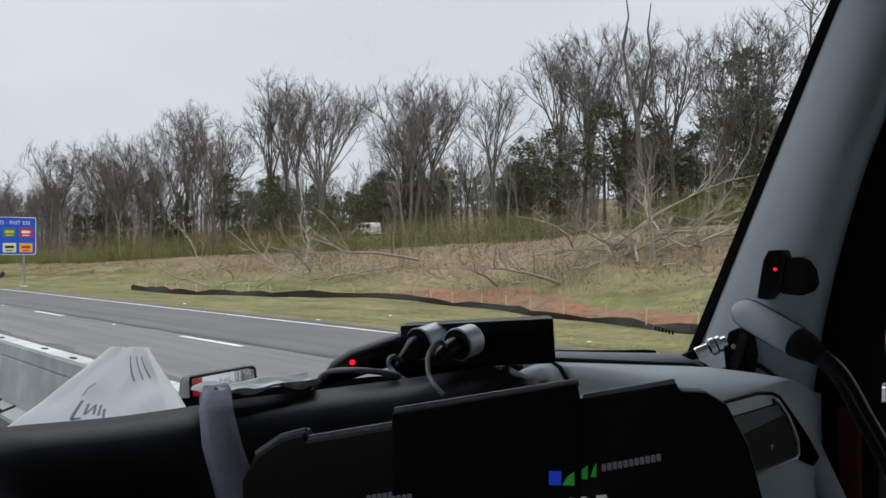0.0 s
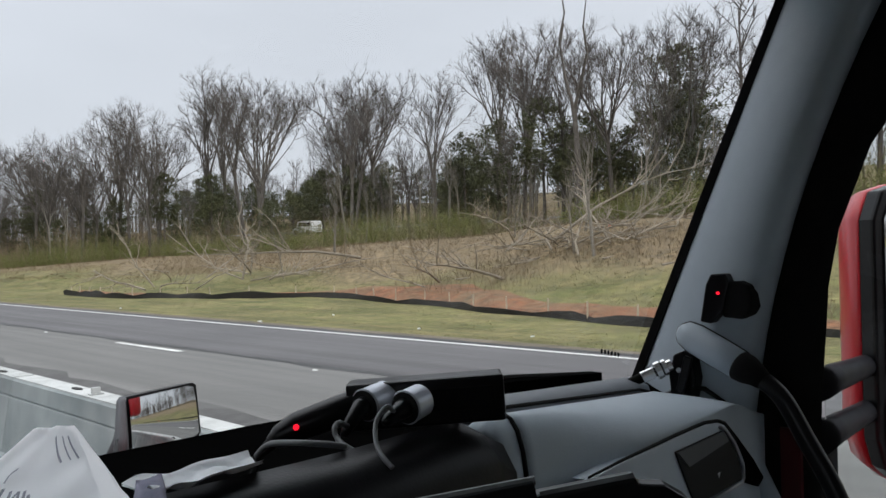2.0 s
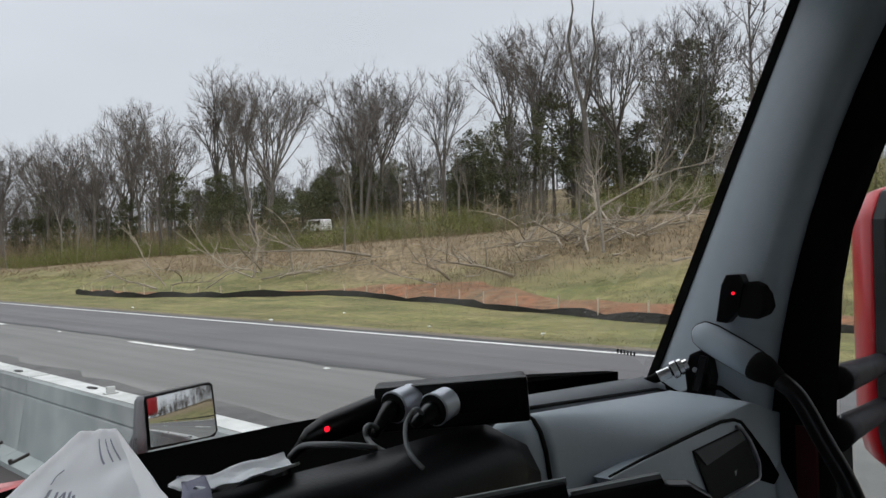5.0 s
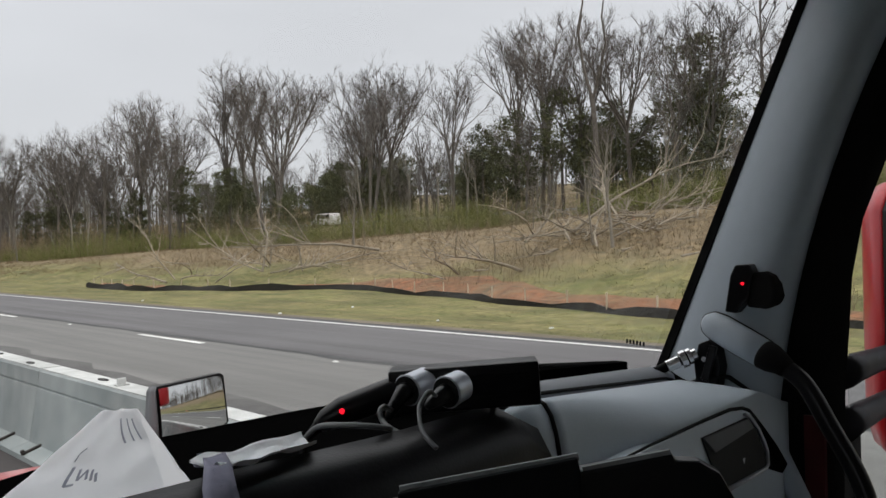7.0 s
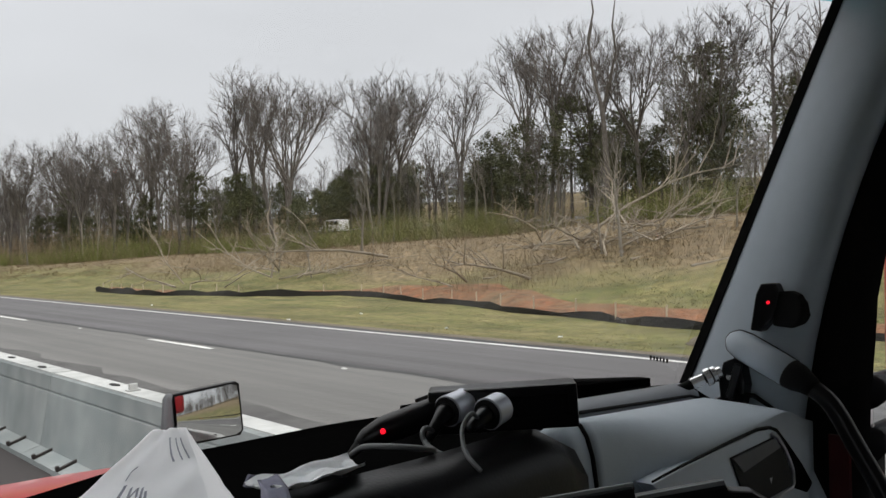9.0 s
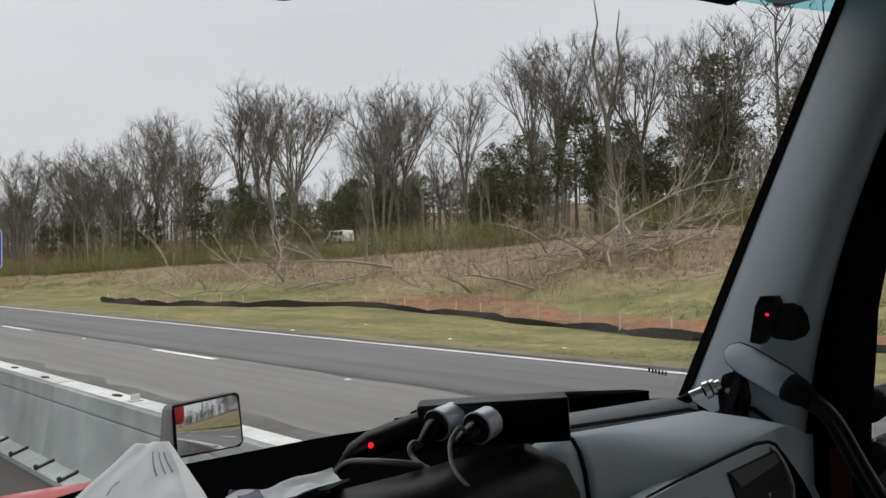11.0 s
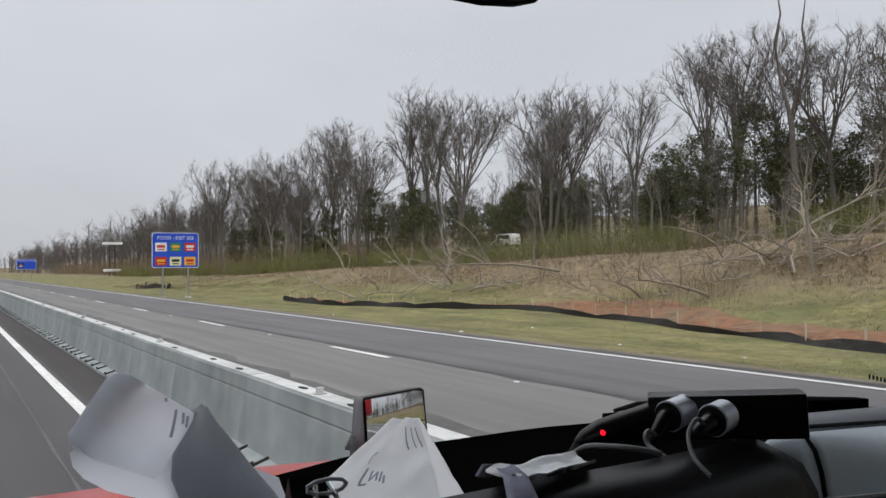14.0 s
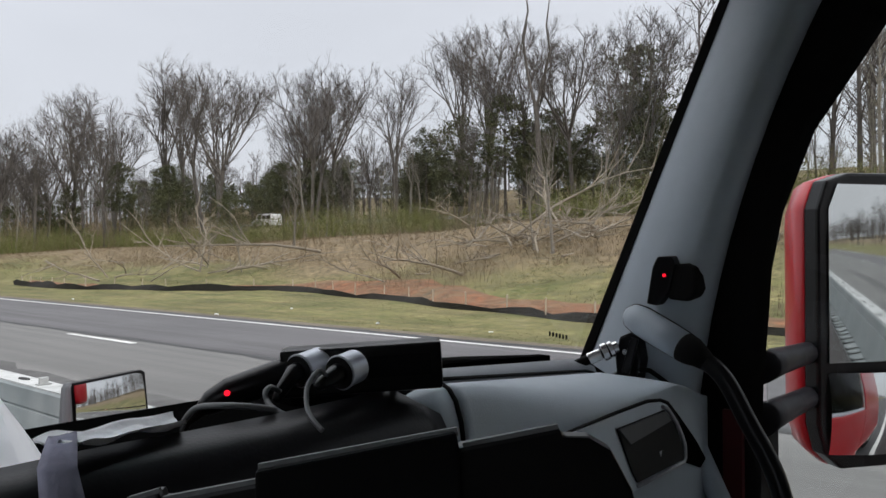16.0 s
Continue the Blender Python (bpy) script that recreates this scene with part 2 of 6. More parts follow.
see_through(M["paper"], (0.98, 0.99, 1.0), 0.86)
M["sleeve"] = material("grey_white_paper_sleeve", (0.70, 0.73, 0.77), 0.85, col2=(0.62, 0.65, 0.69), grain=12, blotch=5, bump=0.3, bump_scale=30)
see_through(M["sleeve"], (0.86, 0.89, 0.94), 0.85)
# Darker copy of the sleeve paper: shade of the doubled end put into colour.
M["sleeve_shaded"] = material("shaded_double_paper", (0.55, 0.58, 0.62), 0.85, col2=(0.48, 0.51, 0.55), grain=12, blotch=5, bump=0.3, bump_scale=30)
see_through(M["sleeve_shaded"], (0.6, 0.63, 0.68), 0.45)
M["paper_ink"] = material("grey_print", (0.26, 0.27, 0.32), 0.85)
see_through(M["paper_ink"], (0.42, 0.44, 0.50), 0.7)
M["cloth"] = material("mauve_cloth", (0.30, 0.295, 0.38), 0.95, col2=(0.23, 0.225, 0.30), grain=90, blotch=9, bump=0.4, bump_scale=300)
M["cable"] = material("grey_cable", (0.16, 0.165, 0.17), 0.5)
M["socket_rim"] = material("grey_socket_rim", (0.46, 0.48, 0.53), 0.35, col2=(0.34, 0.36, 0.41), grain=25)
M["socket_metal"] = material("brushed_socket_metal", (0.66, 0.69, 0.76), 0.42, metal=0.6, col2=(0.48, 0.50, 0.56), grain=25)
M["vent_grey"] = material("pale_grey_vent_plastic", (0.68, 0.76, 0.84), 0.45, col2=(0.64, 0.72, 0.80), grain=40, blotch=3, bump=0.1, bump_scale=400)
M["vent_rim"] = material("satin_vent_rim", (0.58, 0.60, 0.64), 0.4, metal=0.3, col2=(0.34, 0.36, 0.39), grain=25)
M["arm_black"] = material("satin_black_arm", (0.016, 0.015, 0.019), 0.5, col2=(0.024, 0.023, 0.028), grain=14, blotch=4, spec=0.12)
M["glass"] = glass_material("windshield_glass", (0.93, 0.955, 0.95))
M["glass_band"] = glass_material("teal_sunshade_glass", (0.30, 0.62, 0.66))
M["led_red"] = glow_material("red_led", (1.0, 0.01, 0.03), 1.3)
M["led_blue"] = glow_material("blue_screen_icon", (0.02, 0.08, 0.9), 0.14)
M["led_green"] = glow_material("green_screen_icon", (0.05, 0.6, 0.08), 0.07)
M["led_white"] = glow_material("white_screen_digits", (0.45, 0.45, 0.45), 0.22)
M["led_dim"] = glow_material("dim_screen_digits", (0.2, 0.2, 0.22), 0.08)
M["cone_orange"] = material("faded_orange_plastic", (0.62, 0.11, 0.03), 0.6, col2=(0.5, 0.10, 0.04), grain=6)
M["van_white"] = material("white_van_paint", (0.75, 0.75, 0.74), 0.4)
M["window_dark"] = material("dark_glass", (0.02, 0.022, 0.025), 0.1)


for key in ("lane_near", "lane_grey", "lane_dark", "shoulder_dark"):
    streak(M[key], 0.22)
streak(M["paint"], 0.13, 9.0, 3.0)
streak(M["concrete"], 0.18, 0.5, 1.6)
streak(M["ground"], 0.30, 0.8, 0.22)


def weeds(m, col, x0, x1, ragged):
    """Dry brown weeds take over from the turf towards the top of the bank, with a ragged border."""
    n, l = m.node_tree.nodes, m.node_tree.links
    b = n["Principled BSDF"]
    src = b.inputs["Base Color"].links[0].from_socket
    co, sep, nz, fine = n.new("ShaderNodeTexCoord"), n.new("ShaderNodeSeparateXYZ"), n.new("ShaderNodeTexNoise"), n.new("ShaderNodeTexNoise")
    nz.inputs["Scale"].default_value, nz.inputs["Detail"].default_value = 0.16, 6
    fine.inputs["Scale"].default_value, fine.inputs["Detail"].default_value = 2.5, 5
    mul, rg, mx, hs, fr = n.new("ShaderNodeMath"), n.new("ShaderNodeMapRange"), n.new("ShaderNodeMix"), n.new("ShaderNodeHueSaturation"), n.new("ShaderNodeMapRange")
    mul.operation = 'MULTIPLY_ADD'
    mul.inputs[1].default_value = ragged
    rg.inputs["From Min"].default_value, rg.inputs["From Max"].default_value = x0 + ragged / 2, x1 + ragged / 2
    rg.inputs["To Max"].default_value = 0.9
    fr.inputs["From Min"].default_value, fr.inputs["From Max"].default_value = 0.3, 0.7
    fr.inputs["To Min"].default_value, fr.inputs["To Max"].default_value = 0.55, 1.35
    mx.data_type = 'RGBA'
    l.new(co.outputs["Object"], sep.inputs[0])
    l.new(co.outputs["Object"], nz.inputs["Vector"])
    l.new(co.outputs["Object"], fine.inputs["Vector"])
    l.new(nz.outputs[0], mul.inputs[0])
    l.new(sep.outputs["X"], mul.inputs[2])
    l.new(mul.outputs[0], rg.inputs["Value"])
    l.new(rg.outputs[0], mx.inputs["Factor"])
    l.new(fine.outputs[0], fr.inputs["Value"])
    l.new(fr.outputs[0], hs.inputs["Value"])
    hs.inputs["Color"].default_value = (*col, 1)
    l.new(src, mx.inputs[6])
    l.new(hs.outputs[0], mx.inputs[7])
    l.new(mx.outputs[2], b.inputs["Base Color"])


def speckle(m, scale, amount):
    """Fine light and dark flecks of dead stalks, soil and stones."""
    n, l = m.node_tree.nodes, m.node_tree.links
    b = n["Principled BSDF"]
    src = b.inputs["Base Color"].links[0].from_socket
    co, nz, rg, hs = n.new("ShaderNodeTexCoord"), n.new("ShaderNodeTexNoise"), n.new("ShaderNodeMapRange"), n.new("ShaderNodeHueSaturation")
    nz.inputs["Scale"].default_value, nz.inputs["Detail"].default_value, nz.inputs["Roughness"].default_value = scale, 8, 0.75
    rg.inputs["From Min"].default_value, rg.inputs["From Max"].default_value = 0.32, 0.68
    rg.inputs["To Min"].default_value, rg.inputs["To Max"].default_value = 1 - amount, 1 + amount
    l.new(co.outputs["Object"], nz.inputs["Vector"])
    l.new(nz.outputs[0], rg.inputs["Value"])
    l.new(rg.outputs[0], hs.inputs["Value"])
    l.new(src, hs.inputs["Color"])
    l.new(hs.outputs[0], b.inputs["Base Color"])


weeds(M["ground"], (0.21, 0.155, 0.092), 26.5, 31.0, 9.0)
speckle(M["ground"], 3.5, 0.55)
speckle(M["clay"], 2.2, 0.55)
speckle(M["forest_floor"], 2.0, 0.5)
for key in ("lane_near", "lane_grey", "lane_dark"):
    speckle(M[key], 30.0, 0.16)


# ---------------------------------------------------------------- mesh helpers
class Geo:
    """Collects vertices and faces of one mesh."""
    def __init__(self):
        self.v, self.f = [], []

    def add(self, verts, faces):
        k = len(self.v)
        self.v.extend([tuple(p) for p in verts])
        self.f.extend([tuple(i + k for i in q) for q in faces])
        return self

    def box(self, c, size, m=None):
        sx, sy, sz = (a / 2 for a in size)
        vs = [Vector((x * sx, y * sy, z * sz)) for z in (-1, 1) for y in (-1, 1) for x in (-1, 1)]
        if m is not None:
            vs = [m @ p for p in vs]
        vs = [p + Vector(c) for p in vs]
        return self.add(vs, [(0, 2, 3, 1), (4, 5, 7, 6), (0, 1, 5, 4), (2, 6, 7, 3), (0, 4, 6, 2), (1, 3, 7, 5)])

    def tube(self, pts, radii, n=6, caps=True):
        pts = [Vector(p) for p in pts]
        if not hasattr(radii, "__len__"):
            radii = [radii] * len(pts)
        rings = []
        side = None
        for i, p in enumerate(pts):
            d = (pts[min(i + 1, len(pts) - 1)] - pts[max(i - 1, 0)]).normalized()
            if side is None:
                side = d.cross(Vector((0, 0, 1)) if abs(d.z) < 0.9 else Vector((1, 0, 0))).normalized()
            side = (side - d * side.dot(d))
            side = side.normalized() if side.length > 1e-6 else d.orthogonal().normalized()
            up = d.cross(side)
            rings.append([p + (side * math.cos(a) + up * math.sin(a)) * radii[i] for a in (2 * math.pi * j / n for j in range(n))])
        return self.loft(rings, True, caps)

    def loft(self, rings, closed=True, caps=True):
        k, n = len(self.v), len(rings[0])
        for r in rings:
            self.v.extend([tuple(p) for p in r])
        for i in range(len(rings) - 1):
            for j in range(n if closed else n - 1):
                a, b = k + i * n + j, k + i * n + (j + 1) % n
                self.f.append((a, b, b + n, a + n))
        if caps and closed:
            self.f.append(tuple(k + j for j in reversed(range(n))))
            self.f.append(tuple(k + (len(rings) - 1) * n + j for j in range(n)))
        return self

    def prism(self, poly, m, depth):
        """A flat outline (u, v) given depth along w, set by the matrix m."""
        n = len(poly)
        front = [m @ Vector((u, v, depth / 2)) for u, v in poly]
        back = [m @ Vector((u, v, -depth / 2)) for u, v in poly]
        fs = [tuple(range(n)), tuple(reversed(range(n, 2 * n)))]
        fs += [(i, i + n, (i + 1) % n + n, (i + 1) % n) for i in range(n)]
        return self.add(front + back, fs)


def part(name, geo, mat, parent=None, label="", smooth=False, bevel=0.0):
    me = bpy.data.meshes.new(name)
    me.from_pydata(geo.v, [], geo.f)
    me.materials.append(M[mat])
    if smooth or bevel:
        bm = bmesh.new()
        bm.from_mesh(me)
        bmesh.ops.recalc_face_normals(bm, faces=bm.faces)
        if bevel:
            es = [e for e in bm.edges if len(e.link_faces) == 2 and e.calc_face_angle(0) > 0.6]
            bmesh.ops.bevel(bm, geom=es, offset=bevel, segments=2, profile=0.6, affect='EDGES', clamp_overlap=True)
        bm.to_mesh(me)
        bm.free()
        if smooth:
            me.shade_smooth()
    ob = new(name, me)
    if parent is not None:
        ob.parent = parent
    if label:
        tagged(ob, label)
    return ob


def thing(name, label, category, m=None, group="", kind=""):
    ob = new(name)
    ob.empty_display_size = 0.1
    if m is not None:
        ob.matrix_world = m
    return tagged(ob, label, category, group, kind)


def lone(name, geo, mat, label, category="", kind="", group="", smooth=False, bevel=0.0):
    return tagged(part(name, geo, mat, None, label, smooth, bevel), label, category, group, kind)


def step(a, b, x):
    t = min(max((x - a) / (b - a), 0.0), 1.0)
    return t * t * (3 - 2 * t)


def curve(points, x):
    """A smooth line through (x, y) points."""
    for (x0, y0), (x1, y1) in zip(points, points[1:]):
        if x <= x1:
            return y0 + (y1 - y0) * step(x0, x1, x)
    return points[-1][1]


# ---------------------------------------------------------------- ground and road
NEAR_Y, FAR_Y = -260.0, 900.0
FENCE = [(-200, 20), (0, 19.5), (12, 20), (18, 21.5), (25, 23.5), (32, 25.0), (39, 21.5), (46, 20), (62, 21.5), (78, 19.5), (110, 20.5), (400, 20)]


BANK = [(-300, 3.6), (10, 4.1), (26, 3.7), (38, 3.0), (66, 2.2), (104, 1.2), (160, 0.8), (900, 0.6)]


def edge(y):
    """Where the bank ends and the woods begin; nearer the road further on."""
    return 41.0 - 10.0 * step(45, 115, y)


def land(x, y):
    """Height of the ground: verge, grassy bank, plateau with the woods, far hill."""
    if -11 < x < 13.0:
        return -0.08
    w = noise.noise(Vector((x * 0.03, y * 0.03, 0))) * 1.0 + noise.noise(Vector((x * 0.11, y * 0.11, 3))) * 0.25
    if x >= 13:
        far = step(150, 420, y)
        foot, top = curve(FENCE, y) - 0.5, curve(BANK, y)
        z = -0.08 - 0.25 * step(13, 18, x) + (top + 0.25) * step(foot, edge(y), x) + (4.6 - top) * step(46, 64, x) + 9.0 * step(73, 140, x) + 3 * step(140, 300, x)
        rough = 0.22 * step(14, 24, x) * (1 - step(60, 64, x)) + 1.2 * step(74, 90, x)
        return z * (1 - 0.35 * far) + w * rough
    return -0.08 - 0.3 * step(11, 16, -x) + w * step(16, 60, -x) + 6 * step(40, 160, -x)


def spaced(breaks):
    out = []
    for a, b, d in breaks:
        n = max(1, round((b - a) / d))
        out += [a + (b - a) * i / n for i in range(n)]
    return out + [breaks[-1][1]]


gx = spaced([(-2500, -400, 350), (-400, -60, 40), (-60, -11.5, 6), (-11.5, -11, 0.5), (-11, 12.9, 6), (12.9, 13.1, 0.2), (13.1, 46, 1.2), (46, 100, 3), (100, 200, 8), (200, 500, 40), (500, 2500, 300)])
gy = spaced([(-2500, -300, 300), (-300, -60, 20), (-60, 140, 3), (140, 400, 12), (400, 900, 50), (900, 3000, 300)])
ground = Geo()
ground.loft([[(x, y, land(x, y)) for x in gx] for y in gy], closed=False)
g_ob = lone("ground", ground, "ground", "dry grassy ground rising into a wooded hillside", "ground", "structure", smooth=True)
g_ob.data.materials.append(M["forest_floor"])
for poly in g_ob.data.polygons:
    c = poly.center
    if c.x > edge(c.y) - 0.5 + 3.5 * noise.noise(Vector((c.x * 0.2, c.y * 0.2, 5))) or c.x < -25:
        poly.material_index = 1


def strip(x0, x1, z=0.0, y0=NEAR_Y, y1=FAR_Y, thick=0.06):
    return Geo().box(((x0 + x1) / 2, (y0 + y1) / 2, z - thick / 2), (x1 - x0, y1 - y0, thick))


lone("road", strip(-9.5, 1.9), "lane_near", "worn grey asphalt carriageway beside the barrier", "road", "structure")
lone("road", strip(1.9, 3.35), "shoulder_dark", "dark brown asphalt shoulder under the barrier", "road", "structure")
lone("road", strip(3.35, 8.72), "lane_grey", "worn pale grey asphalt lane beyond the barrier", "road", "structure")
lone("road", strip(8.72, 13.0), "lane_dark", "darker asphalt outer lane and shoulder", "road", "structure")
lone("gravel_verge", strip(13.0, 13.55, -0.01), "gravel", "strip of gravel and dirt along the asphalt edge", "verge", "structure")


def wavy_line(x, w, z, y0, y1, seed, dy=0.8):
    rng = random.Random(seed)
    n = int((y1 - y0) / dy)
    rings = []
    for i in range(n + 1):
        y = y0 + i * dy
        a, b = rng.uniform(-0.35, 0.35) * w, rng.uniform(-0.35, 0.35) * w
        rings.append([(x - w / 2 + a, y, z), (x + w / 2 + b, y, z)])
    return Geo().loft(rings, closed=False)


lone("tar_seam", wavy_line(8.74, 0.22, 0.005, -60, 400, 5), "tar", "uneven dark tar seam between two lanes", "road seam", "structure")
lone("tar_seam", wavy_line(5.35, 0.5, 0.005, -60, 400, 6), "tar_soft", "uneven dark tar seam along the inner lane", "road seam", "structure")
lone("tar_seam", wavy_line(12.95, 0.2, 0.005, -60, 400, 7), "tar", "ragged dark edge of the asphalt", "road seam", "structure")
lone("tar_seam", wavy_line(1.09, 0.035, 0.005, -30, 300, 8), "tar_soft", "thin straight construction joint in the asphalt", "road seam", "structure")

lone("edge_line", strip(12.53, 12.67, 0.006, thick=0.004), "paint", "solid white painted edge line", "road marking", "structure")
lone("lane_line", strip(1.645, 1.815, 0.006, thick=0.004), "paint", "solid white painted lane line beside the barrier", "road marking", "structure")
for i in range(-8, 40):
    lone("lane_dash", strip(8.33, 8.47, 0.006, 4.0 + i * 12.19, 7.05 + i * 12.19, 0.004), "paint", "white painted lane dash", "road marking", "structure", "lane dashes")

# ---------------------------------------------------------------- concrete barrier
SEG = 3.05
b_sec = [(2.60, 0.0), (2.60, 0.05), (2.62, 0.062), (2.775, 0.105), (2.865, 0.625), (2.885, 0.632), (2.885, 0.642), (2.872, 0.648), (2.89, 0.79), (2.91, 0.81), (3.10, 0.81), (3.13, 0.785), (3.17, 0.30), (3.22, 0.2), (3.32, 0.09), (3.32, 0.0)]
seg_geo = Geo().loft([[(x, y, z) for x, z in b_sec] for y in (0.004, SEG - 0.004)])
# Thin cap that takes a paler concrete colour than the barrier body.
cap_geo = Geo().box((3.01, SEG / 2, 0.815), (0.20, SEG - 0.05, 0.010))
slot_geo = Geo().prism([(0.035 * math.cos(a), 0.10 * math.sin(a)) for a in (math.pi * k / 5 for k in range(10))], Matrix.Translation((0, 0, 0)), 0.008)
pin_geo = Geo().box((0, 0, 0.0), (0.21, 0.03, 0.022)).tube([(-0.10, 0, -0.01), (-0.10, 0, 0.035)], 0.02, 6)
barrier = thing("barrier", "grey concrete road barrier with a pale top", "concrete barrier", group="barrier segments")
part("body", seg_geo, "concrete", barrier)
part("cap", cap_geo, "concrete_top", barrier, "paler top face")
slot = part("slot", slot_geo, "hole", barrier, "dark lifting pocket")
slot.location = (2.98, 0.55, 0.822)
for y in (1.75,):
    o = new("slot", slot.data)
    o.parent, o.location = barrier, (3.02, y, 0.822)
for y in (0.45, 1.15, 2.05, 2.7):
    o = part("anchor", pin_geo, "rust", barrier) if y == 0.45 else new("anchor", bpy.data.meshes["anchor"])
    o.parent, o.location = barrier, (2.70, y, 0.098)
    o.rotation_euler = (0, radians(-15), radians(9))
barrier.location = (0, -61, 0)
for i in range(1, 100):
    copy_thing(barrier, pose(0, -61 + i * SEG, 0))
far_b = Geo().loft([[(x, y, z) for x, z in b_sec] for y in (-61 + 100 * SEG, FAR_Y)])
lone("far_barrier", far_b, "concrete", "long grey concrete barrier in the distance", "concrete barrier", "stuff")
far_b = Geo().loft([[(x, y, z) for x, z in b_sec] for y in (NEAR_Y, -61)])
lone("far_barrier", far_b, "concrete", "long grey concrete barrier behind the truck", "concrete barrier", "stuff")
for y in (7.4, 13.8, 22.0, 31, 46, -9, -22):
    r = thing("reflector", "small worn pale marker block on the barrier top", "reflector", pose(3.0, y, 0.82), "barrier reflectors")
    part("block", Geo().box((0, 0, 0.032), (0.075, 0.03, 0.064)), "concrete_top", r, bevel=0.006)
    part("foot", Geo().box((0, 0, 0.006), (0.11, 0.07, 0.012)), "concrete_top", r)

# ---------------------------------------------------------------- silt fence
sf = thing("silt_fence", "sagging black silt fence on timber stakes", "silt fence")
rng = random.Random(11)
fence_y = [-60 + 1.0 * i for i in range(117)]
ring = []
for i, y in enumerate(fence_y):
    x = curve(FENCE, y)
    sag = 0.09 * math.sin(i * 2.1) + 0.06 * rng.uniform(-1, 1)
    h = 0.31 + sag * 0.8 + 0.10 * noise.noise(Vector((y * 0.13, 0, 4)))
    h *= (0.72 + 0.28 * step(18, 40, y)) * (1 + 0.5 * noise.noise(Vector((y * 0.55, 3, 9)))) - 0.14 * max(0, noise.noise(Vector((y * 0.21, 8, 1))))
    z = land(x, y)
    lean = 0.10 * math.sin(i * 0.7)
    ring.append([(x, y, z - 0.03), (x + 0.02, y, z - 0.03), (x + 0.02 + lean, y, z + h), (x + lean, y, z + h)])
part("fabric", Geo().loft(ring), "fabric", sf)
stake_geo = Geo().tube([(0, 0, -0.1), (0, 0, 0.62)], [0.034, 0.030], 4)
first = None
for i in range(0, 116, 2):
    y = -60 + i + 0.3
    x = curve(FENCE, y)
    if first is None:
        o = first = part("stake", stake_geo, "stake", sf)
    else:
        o = new("stake", first.data)
        o.parent = sf
    o.location = (x + 0.10, y, land(x, y))
    o.rotation_euler = (rng.uniform(-0.12, 0.12), rng.uniform(-0.12, 0.12), 0)

scrap = thing("silt_fence", "torn black length of silt fence lying on the grass", "silt fence")
ring = []
for i in range(17):
    y = 92 + i
    x = 21 + 1.2 * math.sin(i * 0.5)
    z = land(x, y)
    h = 0.35 + 0.25 * math.sin(i * 1.3)
    ring.append([(x, y, z - 0.03), (x + 0.04, y, z - 0.03), (x + 0.12, y, z + h), (x + 0.08, y, z + h)])
part("fabric", Geo().loft(ring), "fabric", scrap)
for i in range(0, 16, 3):
    x, y = 21.1 + 1.2 * math.sin(i * 0.5), 92 + i
    o = new("stake", first.data)
    o.parent, o.location, o.rotation_euler = scrap, (x, y, land(x, y)), (0.1 * math.sin(i), 0.12, 0)

clay = Geo()
rows = []
for i in range(0, 78):
    y = -60 + i * 1.5
    x0 = curve(FENCE, y)
    w = 0.4 + 0.9 * step(52, 40, y) * (0.6 + 0.6 * noise.noise(Vector((y * 0.15, 4, 0)))) + 3.0 * math.exp(-((y - 26) / 8) ** 2) + 1.8 * math.exp(-((y - 11) / 5) ** 2) + 2.4 * math.exp(-((y - 62) / 14) ** 2) + 1.2 * noise.noise(Vector((y * 0.4, 1, 0)))
    w = max(w, 0.12)
    rows.append([(x0 + 0.15 + w * a, y, land(x0 + 0.15 + w * a, y) + 0.03 + 0.38 * math.sin(a * math.pi) * min(w / 3, 1) * (0.6 + 0.6 * noise.noise(Vector((y * 0.3, a * 3, 2))))) for a in (0, 0.2, 0.4, 0.6, 0.8, 1.0)])
clay.loft(rows, closed=False)
lone("clay_bank", clay, "clay", "low bank of bare orange clay behind the silt fence", "clay bank", "structure", smooth=True)


# ---------------------------------------------------------------- trees
def wander(rng, p, d, length, segs, bend, up):
    pts, q, v = [p.copy()], p.copy(), d.normalized()
    for i in range(segs):
        v = (v + Vector((rng.uniform(-bend, bend), rng.uniform(-bend, bend), rng.uniform(-bend, bend) * 0.6 + up))).normalized()
        q = q + v * (length / segs)
        pts.append(q.copy())
    return pts


def along(pts, f):
    f *= len(pts) - 1
    i = min(int(f), len(pts) - 2)
    return pts[i].lerp(pts[i + 1], f - i), (pts[i + 1] - pts[i]).normalized()


def sideways(rng, d, amount, lift=0.25):
    r = Vector((rng.uniform(-1, 1), rng.uniform(-1, 1), rng.uniform(-0.6, 0.9)))
    r = (r - d * r.dot(d)).normalized()
    return d + r * amount + Vector((0, 0, lift))


def taper(r, n, end=0.25):
    return [r * (1 - (1 - end) * i / n) for i in range(n + 1)]


def branch(geo, rng, p, d, length, r, n, bend=0.25, segs=3, up=0.12):
    pts = wander(rng, p, d, length, segs, bend, up)
    geo.tube(pts, taper(r, segs), n, caps=False)
    return pts, r


